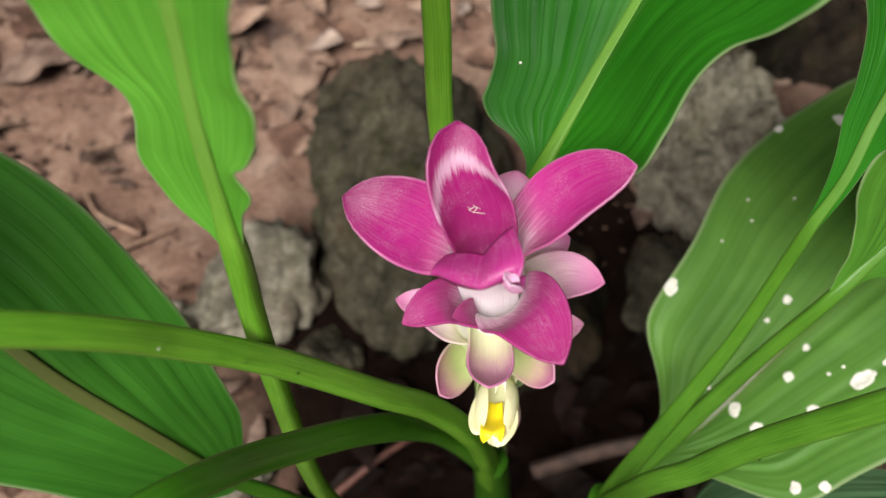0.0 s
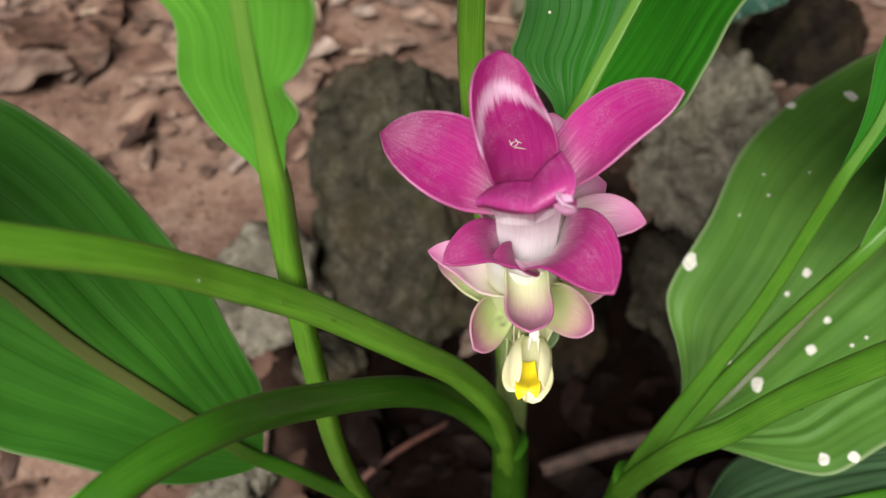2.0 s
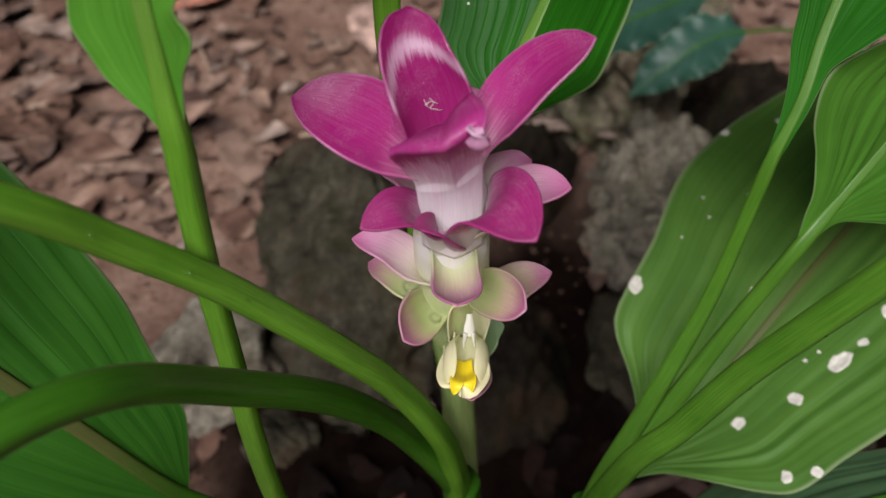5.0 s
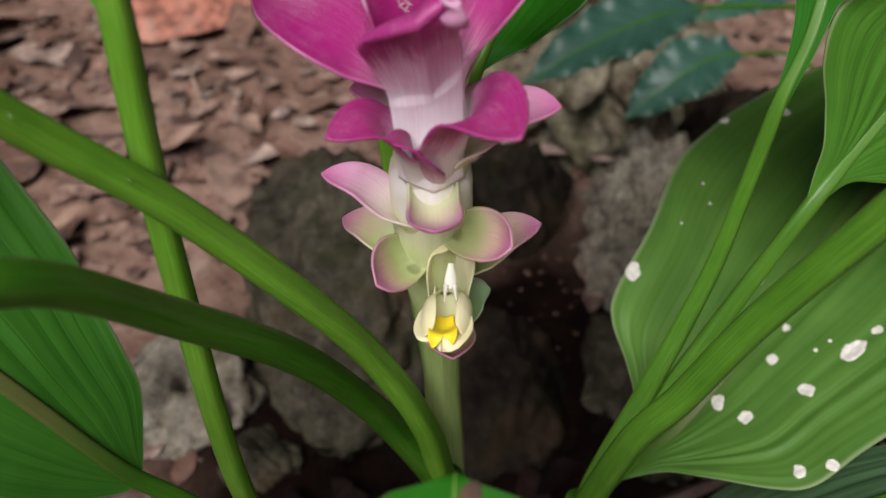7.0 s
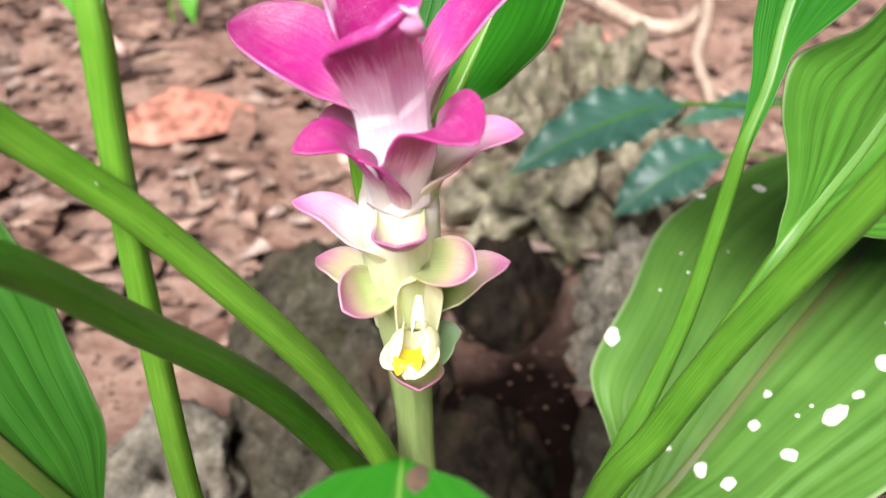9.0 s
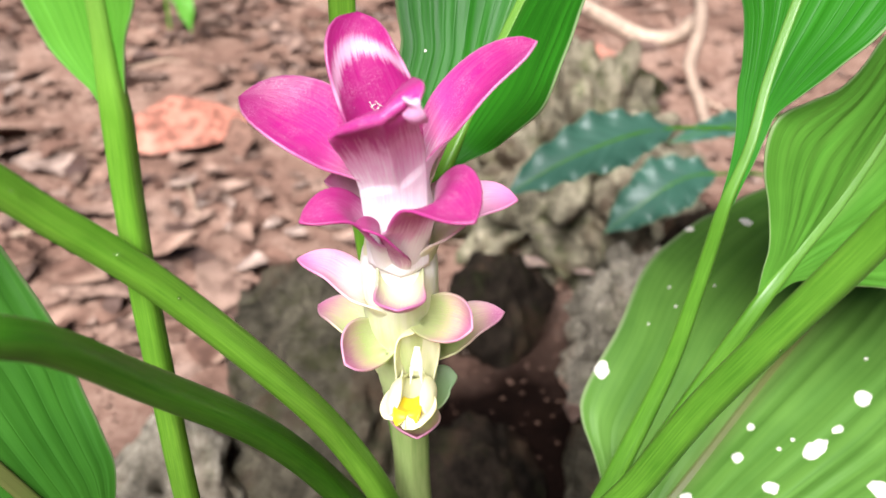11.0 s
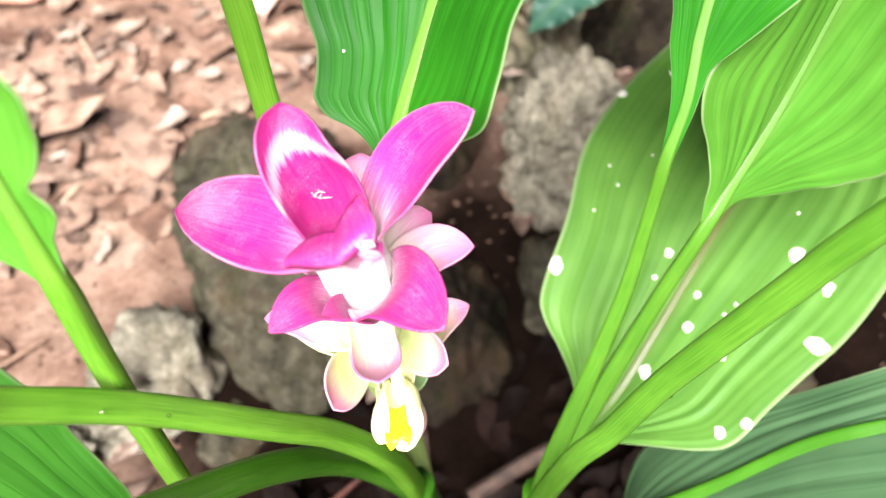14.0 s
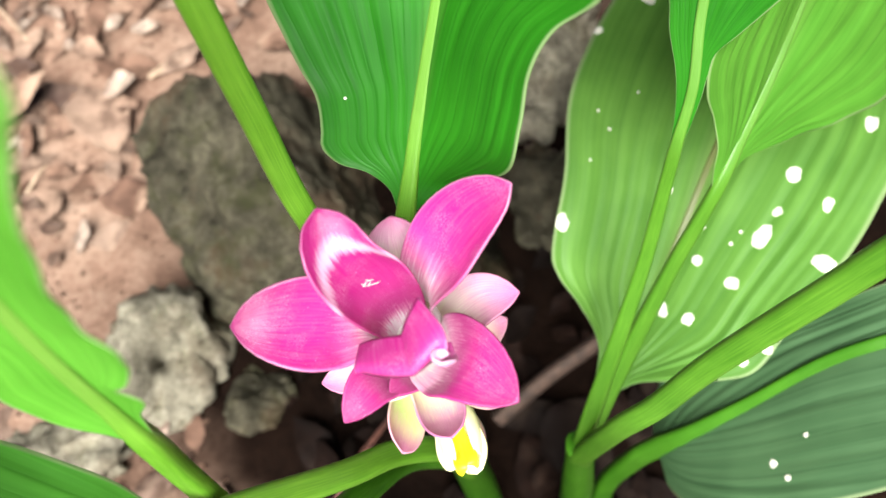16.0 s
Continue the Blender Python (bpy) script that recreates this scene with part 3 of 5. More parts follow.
def spots_on(blade, rows, material, name, seed=1, lift=0.00045):
    """Bleached or scarred patches with uneven rims that follow a blade, at (x, y, z, size, stretch)."""
    me = blade.data
    tree = BVHTree.FromPolygons([v.co for v in me.vertices], [tuple(p.vertices) for p in me.polygons])
    rng = random.Random(seed)
    for *place, size, stretch in rows:
        c, n, _, _ = tree.find_nearest(Vector(place))
        a = n.orthogonal().normalized()
        b = n.cross(a)
        turn, off = rng.uniform(0, 3.1), rng.uniform(0, 50)
        verts, faces = [], []
        for ring, k in enumerate((0.0, 0.45, 0.8, 0.94, 1.0)):
            for i in range(1 if ring == 0 else 24):
                w = 6.2832 * i / 24
                r = k * size * (1 + 0.3 * noise.noise(Vector((math.cos(w) * 1.2 + off, math.sin(w) * 1.2, off))) + 0.06 * noise.noise(Vector((math.cos(w) * 4, math.sin(w) * 4, off))))
                x, y = r * math.cos(w) * stretch, r * math.sin(w)
                q = c + a * (x * math.cos(turn) - y * math.sin(turn)) + b * (x * math.sin(turn) + y * math.cos(turn))
                hit, m, _, _ = tree.find_nearest(q)
                if m.z < 0:
                    m = -m
                verts.append(hit + m * (lift if ring < 4 else 0.0001))
        faces += [(0, 1 + i, 1 + (i + 1) % 24) for i in range(24)]
        for ring in range(3):
            s0 = 1 + ring * 24
            faces += [(s0 + i, s0 + 24 + i, s0 + 24 + (i + 1) % 24, s0 + (i + 1) % 24) for i in range(24)]
        part(name, mesh_of(name, verts, faces), material, blade)


# The plant that flowers: a short leafy stem with four leaf stalks and the flower spike.
flowering = thing("flowering_ginger_plant", (0.020, 0.045, 0.0), "flowering wild ginger plant with a magenta spike, on forest soil", "plant")
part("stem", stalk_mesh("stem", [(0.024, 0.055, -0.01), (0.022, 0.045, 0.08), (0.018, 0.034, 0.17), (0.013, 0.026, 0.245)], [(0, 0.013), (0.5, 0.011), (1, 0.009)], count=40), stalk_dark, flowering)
leaf(flowering, [(-0.130, -0.068, 0.520), (-0.165, -0.080, 0.550), (-0.230, -0.090, 0.580), (-0.300, -0.100, 0.580), (-0.370, -0.110, 0.550)],
     [(0, 0.005), (0.2, 0.030), (0.5, 0.05), (0.8, 0.032), (1, 0.0003)], [(0, 0.005), (0.2, 0.03), (0.5, 0.05), (0.8, 0.032), (1, 0.0003)], (0.2, -0.3, 0.9),
     [(0.016, 0.030, 0.200), (0.009, 0.018, 0.270), (0.000, 0.009, 0.312), (-0.016, -0.002, 0.356), (-0.033, -0.016, 0.394), (-0.061, -0.029, 0.438), (-0.082, -0.039, 0.465), (-0.098, -0.050, 0.488), (-0.130, -0.068, 0.520)],
     [(0, 0.0075), (0.3, 0.0056), (0.7, 0.0047), (1, 0.0045)])
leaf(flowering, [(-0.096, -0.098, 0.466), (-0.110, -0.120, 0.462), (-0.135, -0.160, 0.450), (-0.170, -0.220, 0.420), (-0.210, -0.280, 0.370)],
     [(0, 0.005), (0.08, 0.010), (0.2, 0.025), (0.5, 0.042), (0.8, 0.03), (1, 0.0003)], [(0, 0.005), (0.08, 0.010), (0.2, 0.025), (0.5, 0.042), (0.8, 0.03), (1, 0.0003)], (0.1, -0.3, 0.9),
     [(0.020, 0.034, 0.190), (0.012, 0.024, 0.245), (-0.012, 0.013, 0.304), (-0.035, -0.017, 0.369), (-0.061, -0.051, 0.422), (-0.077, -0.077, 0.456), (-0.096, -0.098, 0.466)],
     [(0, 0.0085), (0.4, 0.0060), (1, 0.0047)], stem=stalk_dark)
leaf(flowering, [(-0.014, 0.050, 0.580), (-0.016, 0.055, 0.640), (-0.020, 0.075, 0.720), (-0.025, 0.120, 0.800), (-0.030, 0.180, 0.850)],
     [(0, 0.004), (0.2, 0.03), (0.5, 0.05), (0.8, 0.032), (1, 0.0003)], [(0, 0.004), (0.2, 0.03), (0.5, 0.05), (0.8, 0.032), (1, 0.0003)], (0.1, -0.9, 0.2),
     [(0.018, 0.046, 0.180), (0.010, 0.047, 0.290), (-0.004, 0.050, 0.390), (-0.0112, 0.050, 0.457), (-0.0125, 0.050, 0.500), (-0.0138, 0.050, 0.545), (-0.014, 0.050, 0.580)], [(0, 0.006), (0.5, 0.0046), (1, 0.0044)], stem=bright_stalk, rib=bright_stalk)
top_leaf = leaf(flowering, [(0.0200, 0.0440, 0.4340), (0.0322, 0.0559, 0.4562), (0.0431, 0.0651, 0.4766), (0.0527, 0.0728, 0.4941), (0.064, 0.082, 0.515), (0.080, 0.098, 0.540), (0.098, 0.120, 0.560), (0.112, 0.140, 0.572)],
     [(0.0182, 0.0450, 0.4345), (0.0188, 0.0515, 0.4425), (0.0139, 0.0577, 0.4484), (0.0063, 0.0629, 0.4519), (0.0031, 0.0675, 0.4573), (0.0050, 0.0703, 0.4626), (0.0075, 0.0756, 0.4724), (0.0061, 0.0816, 0.4808), (0.0052, 0.0880, 0.4905), (0.0046, 0.0941, 0.4998), (0.006, 0.104, 0.515), (0.018, 0.118, 0.540), (0.050, 0.130, 0.560), (0.112, 0.140, 0.572)],
     [(0.0220, 0.0436, 0.4345), (0.0290, 0.0430, 0.4400), (0.0389, 0.0408, 0.4462), (0.0455, 0.0281, 0.4591), (0.0509, 0.0197, 0.4711), (0.0555, 0.0210, 0.4862), (0.0603, 0.0242, 0.5009), (0.0668, 0.0225, 0.5156), (0.0747, 0.0135, 0.5292), (0.084, 0.010, 0.545), (0.100, 0.030, 0.565), (0.110, 0.080, 0.575), (0.112, 0.140, 0.572)], (-0.39, -0.43, 0.81),
     [(0.019, 0.050, 0.180), (0.0125, 0.052, 0.270), (0.0092, 0.050, 0.340), (0.0105, 0.047, 0.390), (0.0155, 0.0448, 0.420), (0.0200, 0.0440, 0.434)], [(0, 0.006), (0.6, 0.0045), (1, 0.0036)],
     blade=deep_leaf, margins=True, sag=-0.001, pleat=(0.0004, 7, 4), ripple=(0.0012, 14), nu=130, nv=80, rib_width=0.0022, label="broad glossy green blade with a pale midrib")
spots_on(top_leaf, [(0.0161, 0.0721, 0.4703, 0.0005, 1.0)], spot_mat, "bleached_spot")

# Two leaves of a neighbouring plant.
side_plant = thing("ginger_plant", (-0.060, 0.020, 0.0), "leafy ginger plant with bright green leaves, on forest soil", "plant")
leaf(side_plant, [(-0.0657, -0.0225, 0.4820), (-0.0657, -0.0215, 0.5006), (-0.0656, -0.0210, 0.5280), (-0.0645, -0.0210, 0.5460), (-0.0630, -0.0220, 0.5630), (-0.0615, -0.0220, 0.590), (-0.064, -0.020, 0.630), (-0.075, -0.010, 0.665)],
     [(-0.0680, -0.0218, 0.4820), (-0.0715, -0.0203, 0.4885), (-0.0754, -0.0183, 0.4920), (-0.0812, -0.0153, 0.4980), (-0.0843, -0.0133, 0.5043), (-0.0867, -0.0115, 0.5106), (-0.0840, -0.0111, 0.5217), (-0.0855, -0.0096, 0.5293), (-0.0949, -0.0053, 0.5341), (-0.1001, -0.0025, 0.5400), (-0.1037, -0.0002, 0.5475), (-0.108, 0.002, 0.565), (-0.110, 0.004, 0.600), (-0.100, 0.000, 0.640), (-0.075, -0.010, 0.665)],
     [(-0.0635, -0.0230, 0.4820), (-0.0612, -0.0245, 0.4965), (-0.0596, -0.0255, 0.5030), (-0.0552, -0.0297, 0.5135), (-0.0579, -0.0286, 0.5205), (-0.0522, -0.0333, 0.5293), (-0.0464, -0.0391, 0.5472), (-0.0498, -0.0374, 0.5545), (-0.0488, -0.0386, 0.5640), (-0.0440, -0.0431, 0.5790), (-0.0390, -0.0487, 0.5949), (-0.0309, -0.0570, 0.6136), (-0.0257, -0.0621, 0.6242), (-0.027, -0.058, 0.640), (-0.045, -0.035, 0.660), (-0.075, -0.010, 0.665)], (-0.45, -0.85, 0.2),
     [(-0.055, 0.020, -0.010), (-0.060, 0.004, 0.200), (-0.065, -0.018, 0.320), (-0.067, -0.021, 0.410), (-0.067, -0.0215, 0.450), (-0.0657, -0.0225, 0.482)], [(0, 0.006), (0.7, 0.0042), (1, 0.0040)],
     margins=True, sag=-0.0015, pleat=(0.0003, 5, 3), ripple=(0.0015, 16), nu=130, nv=60, rib_width=0.0024, label="bright yellow-green blade with a pale midrib")
leaf(side_plant, [(-0.0990, -0.0150, 0.3120), (-0.1073, -0.0152, 0.3243), (-0.1278, -0.0127, 0.3559), (-0.1512, -0.0083, 0.3875), (-0.1727, -0.0001, 0.4161), (-0.195, 0.006, 0.440), (-0.220, 0.010, 0.457), (-0.250, 0.015, 0.465)],
     [(-0.0985, -0.0170, 0.3120), (-0.1050, -0.0215, 0.3130), (-0.1218, -0.0294, 0.3208), (-0.1392, -0.0352, 0.3357), (-0.1623, -0.0381, 0.3600), (-0.1767, -0.0396, 0.3736), (-0.200, -0.038, 0.400), (-0.230, -0.020, 0.435), (-0.250, 0.015, 0.465)],
     [(-0.0982, -0.0135, 0.3125), (-0.0972, -0.0080, 0.3200), (-0.0960, 0.0026, 0.3387), (-0.0999, 0.0081, 0.3513), (-0.1058, 0.0145, 0.3666), (-0.1123, 0.0222, 0.3846), (-0.1240, 0.0301, 0.4051), (-0.1338, 0.0361, 0.4200), (-0.1451, 0.0417, 0.4344), (-0.1592, 0.0454, 0.4482), (-0.1715, 0.0464, 0.4574), (-0.195, 0.045, 0.468), (-0.220, 0.035, 0.470), (-0.250, 0.015, 0.465)], (0.22, -0.58, 0.68),
     [(-0.045, 0.030, 0.000), (-0.048, 0.015, 0.140), (-0.058, -0.005, 0.235), (-0.082, -0.014, 0.292), (-0.099, -0.015, 0.312)], [(0, 0.006), (1, 0.0034)],
     blade=lower_leaf, stem=stalk_dark, rib=rib_brown, margins=True, rib_width=0.0028, sag=-0.001, pleat=(0.0005, 5, 3), ripple=(0.0015, 9), nu=110, nv=60, label="broad dark green blade with a brownish midrib")

# The plant with the spotted leaf and two upright leaves.
spotted_plant = thing("ginger_plant", (0.075, 0.020, 0.0), "ginger plant with a white-spotted leaf and upright green leaves", "plant")
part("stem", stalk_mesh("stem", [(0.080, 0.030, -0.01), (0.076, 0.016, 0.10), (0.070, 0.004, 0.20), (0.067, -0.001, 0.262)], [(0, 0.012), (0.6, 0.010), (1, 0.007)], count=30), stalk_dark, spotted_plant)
spotted = leaf(spotted_plant, [(0.0850, 0.0170, 0.2500), (0.105, 0.030, 0.2520), (0.1254, 0.0416, 0.2595), (0.1578, 0.0653, 0.2810), (0.194, 0.0936, 0.3040), (0.235, 0.125, 0.324), (0.280, 0.158, 0.341), (0.340, 0.200, 0.355)],
     [(0.0835, 0.0175, 0.2505), (0.0920, 0.0290, 0.2530), (0.1008, 0.0413, 0.2590), (0.1011, 0.0506, 0.2693), (0.0983, 0.0613, 0.2798), (0.0938, 0.0747, 0.2913), (0.0968, 0.0866, 0.2998), (0.1189, 0.1154, 0.3152), (0.1425, 0.1537, 0.3283), (0.1830, 0.1905, 0.3352), (0.2308, 0.2210, 0.3391), (0.270, 0.235, 0.345), (0.310, 0.225, 0.352), (0.340, 0.200, 0.355)],
     [(0.0865, 0.0165, 0.2500), (0.0960, 0.0180, 0.2510), (0.1097, 0.0173, 0.2545), (0.1236, 0.0090, 0.2600), (0.1450, -0.0053, 0.2700), (0.1590, -0.0095, 0.2765), (0.1796, -0.0011, 0.2850), (0.1997, 0.0066, 0.2920), (0.2232, 0.0156, 0.3002), (0.2465, 0.0285, 0.3096), (0.275, 0.050, 0.320), (0.305, 0.090, 0.335), (0.330, 0.150, 0.350), (0.340, 0.200, 0.355)], (-0.07, -0.40, 0.89),
     [(0.073, 0.008, 0.200), (0.076, 0.010, 0.235), (0.085, 0.017, 0.250)], [(0, 0.005), (1, 0.0035)],
     blade=ribbed_leaf, stem=stalk_green, rib=rib_brown, margins=True, rib_width=0.0020, sag=0.0005, pleat=(0.0010, 8, 2), ripple=(0.002, 12), nu=120, nv=80, label="broad ribbed green blade with bleached white spots")
SPOTS = [(0.1064, 0.0967, 0.3018, 0.0042, 1.3), (0.1740, 0.1815, 0.3315, 0.0029, 1.2), (0.2100, 0.1866, 0.3391, 0.0034, 1.3), (0.1668, 0.0879, 0.3034, 0.0027, 1.0), (0.1560, 0.0800, 0.2960, 0.0016, 1.1),
     (0.1742, 0.0673, 0.2900, 0.0023, 1.0), (0.1659, 0.0546, 0.2792, 0.0032, 1.0), (0.1739, 0.0338, 0.2791, 0.0040, 1.1), (0.1427, 0.0428, 0.2624, 0.0037, 1.4), (0.1283, 0.0557, 0.2677, 0.0016, 1.0),
     (0.1516, 0.0321, 0.2621, 0.0036, 1.1), (0.1973, 0.0452, 0.2898, 0.0054, 1.5), (0.2235, 0.0674, 0.3022, 0.0050, 1.1), (0.2282, 0.0428, 0.3047, 0.0038, 1.2), (0.2104, 0.0179, 0.2980, 0.0048, 1.5),
     (0.2683, 0.0698, 0.3079, 0.0048, 1.2), (0.1580, -0.0021, 0.2720, 0.0031, 1.2), (0.1680, -0.0035, 0.2800, 0.0030, 1.1), (0.2092, 0.0528, 0.2950, 0.0026, 1.3), (0.183, 0.052, 0.286, 0.0011, 1.0), (0.190, 0.054, 0.289, 0.0010, 1.0),
     (0.150, 0.140, 0.320, 0.0010, 1.0), (0.152, 0.128, 0.318, 0.0009, 1.0), (0.134, 0.118, 0.312, 0.0008, 1.0), (0.176, 0.140, 0.322, 0.0008, 1.0), (0.236, 0.086, 0.306, 0.0010, 1.0)]
spots_on(spotted, [(*row[:3], row[3] * 0.86, row[4]) for row in SPOTS], spot_mat, "bleached_spot")
leaf(spotted_plant, [(0.1200, 0.0330, 0.4180), (0.1218, 0.0338, 0.4294), (0.1283, 0.0391, 0.4477), (0.1335, 0.0479, 0.4674), (0.1400, 0.0555, 0.4869), (0.1470, 0.0624, 0.5058), (0.156, 0.071, 0.527), (0.168, 0.082, 0.550), (0.182, 0.095, 0.568)],
     [(0.1183, 0.0335, 0.4180), (0.1200, 0.0355, 0.4290), (0.1230, 0.0401, 0.4399), (0.1250, 0.0458, 0.4506), (0.1260, 0.0537, 0.4621), (0.1280, 0.0594, 0.4724), (0.1292, 0.0699, 0.4868), (0.1280, 0.0817, 0.4985), (0.130, 0.092, 0.515), (0.145, 0.100, 0.545), (0.182, 0.095, 0.568)],
     [(0.1215, 0.0325, 0.4180), (0.1245, 0.0332, 0.4300), (0.1290, 0.0350, 0.4430), (0.1322, 0.0375, 0.4520), (0.1350, 0.0391, 0.4591), (0.1413, 0.0369, 0.4669), (0.1493, 0.0342, 0.4768), (0.1582, 0.0316, 0.4881), (0.1657, 0.0325, 0.5010), (0.1705, 0.0348, 0.5110), (0.178, 0.044, 0.530), (0.183, 0.070, 0.555), (0.182, 0.095, 0.568)], (-0.45, -0.45, 0.77),
     [(0.067, -0.001, 0.240), (0.072, 0.001, 0.275), (0.092, 0.015, 0.316), (0.110, 0.027, 0.360), (0.1175, 0.032, 0.398), (0.120, 0.033, 0.418)], [(0, 0.005), (1, 0.0027)],
     blade=deep_leaf, rib=rib_mid, margins=True, pleat=(0.0004, 6, 3), ripple=(0.001, 12), rib_width=0.0018, nu=90, nv=50, label="glossy deep green blade with a pale midrib")
leaf(spotted_plant, [(0.1417, 0.0302, 0.3870), (0.1576, 0.0399, 0.4036), (0.1774, 0.0528, 0.4214), (0.2001, 0.0695, 0.4479), (0.2122, 0.0776, 0.4602), (0.235, 0.095, 0.485), (0.275, 0.125, 0.520)],
     [(0.1402, 0.0310, 0.3875), (0.1418, 0.0340, 0.4000), (0.1426, 0.0360, 0.4085), (0.1410, 0.0394, 0.4213), (0.1352, 0.0395, 0.4385), (0.1345, 0.0407, 0.4505), (0.1390, 0.0435, 0.4575), (0.152, 0.050, 0.4600), (0.1695, 0.0594, 0.4640), (0.190, 0.075, 0.480), (0.215, 0.095, 0.500), (0.245, 0.115, 0.515), (0.275, 0.125, 0.520)],
     [(0.1432, 0.0298, 0.3870), (0.1475, 0.0318, 0.3890), (0.1570, 0.0356, 0.3930), (0.1690, 0.0372, 0.3915), (0.1815, 0.0378, 0.3890), (0.1910, 0.0385, 0.3878), (0.2055, 0.0382, 0.3862), (0.2291, 0.0407, 0.3841), (0.250, 0.048, 0.392), (0.272, 0.065, 0.420), (0.285, 0.095, 0.470), (0.275, 0.125, 0.520)], (-0.15, -0.80, 0.55),
     [(0.067, -0.001, 0.235), (0.074, 0.001, 0.272), (0.097, 0.013, 0.306), (0.122, 0.024, 0.350), (0.1417, 0.0302, 0.387)], [(0, 0.0055), (1, 0.003)],
     blade=fresh_leaf, rib=rib_mid, margins=True, sag=0.001, pleat=(0.0007, 6, 5), ripple=(0.0015, 14), nu=110, nv=60, label="deeply pleated bright green blade with a pale midrib")
leaf(spotted_plant, [(0.165, -0.078, 0.560), (0.195, -0.085, 0.610), (0.240, -0.090, 0.660), (0.300, -0.090, 0.690), (0.370, -0.085, 0.680)],
     [(0, 0.005), (0.2, 0.03), (0.5, 0.05), (0.8, 0.032), (1, 0.0003)], [(0, 0.005), (0.2, 0.03), (0.5, 0.05), (0.8, 0.032), (1, 0.0003)], (-0.3, -0.4, 0.8),
     [(0.069, 0.000, 0.230), (0.066, -0.006, 0.260), (0.073, -0.021, 0.325), (0.083, -0.029, 0.357), (0.096, -0.036, 0.397), (0.117, -0.048, 0.450), (0.130, -0.056, 0.483), (0.165, -0.078, 0.560)], [(0, 0.0056), (0.3, 0.0050), (1, 0.0046)], rib=rib_mid)

# A low leaf behind and beneath the spotted one, and the stalk that rises over it.
low_plant = thing("ginger_plant", (0.120, 0.010, 0.0), "low ginger plant with broad grey-green leaves", "plant")
low_leaf = leaf(low_plant, [(0.1145, -0.0035, 0.204), (0.128, -0.009, 0.222), (0.156, -0.016, 0.250), (0.184, -0.022, 0.281), (0.205, -0.030, 0.302), (0.235, -0.042, 0.322), (0.275, -0.056, 0.335), (0.330, -0.070, 0.330)],
     [(0.1140, -0.0020, 0.2045), (0.1165, 0.0040, 0.2035), (0.1225, 0.0135, 0.2010), (0.1300, 0.0235, 0.2010), (0.1410, 0.0310, 0.2100), (0.1580, 0.0290, 0.2350), (0.1780, 0.0170, 0.2600), (0.1960, 0.0050, 0.2815), (0.2200, -0.0085, 0.3120), (0.255, -0.020, 0.335), (0.300, -0.045, 0.340), (0.330, -0.070, 0.330)],
     [(0.1150, -0.0050, 0.2040), (0.1120, -0.0140, 0.2030), (0.1089, -0.0260, 0.2040), (0.1130, -0.0430, 0.2160), (0.1300, -0.0620, 0.2400), (0.1600, -0.0780, 0.2720), (0.200, -0.090, 0.302), (0.250, -0.095, 0.325), (0.300, -0.085, 0.333), (0.330, -0.070, 0.330)], (-0.1, -0.45, 0.88),
     [(0.095, 0.018, 0.000), (0.094, 0.010, 0.120), (0.104, 0.001, 0.183), (0.1145, -0.0035, 0.204)], [(0, 0.007), (1, 0.0062)],
     blade=grey_leaf, stem=stalk_dark, rib=rib_green, margins=True, rib_width=0.0042, sag=0.001, pleat=(0.0006, 7, 4), ripple=(0.002, 9), nu=110, nv=70, label="broad grey-green ribbed blade with pale flecks")
spots_on(low_leaf, [(0.1490, -0.0475, 0.252, 0.0019, 1.1), (0.1500, -0.0570, 0.256, 0.0016, 1.0), (0.1640, -0.0450, 0.268, 0.0012, 1.0)], spot_mat, "bleached_spot")
# A leaf tip that reaches in under the flower.
near_plant = thing("ginger_plant", (-0.020, -0.150, 0.0), "ginger leaf with a brown scar reaching under the flower", "plant")
near_leaf = leaf(near_plant, [(-0.016, -0.215, 0.352), (-0.012, -0.182, 0.382), (-0.006, -0.152, 0.405), (0.000, -0.128, 0.419), (0.003, -0.103, 0.4250)],
     petal_width(0.034, 0.15, 0.45, 2.4, 0.5), petal_width(0.034, 0.15, 0.45, 2.4, 0.5), (0.0, -0.25, 0.9),
     [(-0.020, -0.150, -0.01), (-0.028, -0.205, 0.190), (-0.016, -0.215, 0.352)], [(0, 0.006), (1, 0.0035)], blade=deep_leaf, fold=3, nu=60, nv=40, rib_width=0.0010, label="green blade with a pale margin and a brown scar")
spots_on(near_leaf, [(0.0059, -0.1075, 0.4235, 0.0021, 1.5)], scar_mat, "brown_scar")

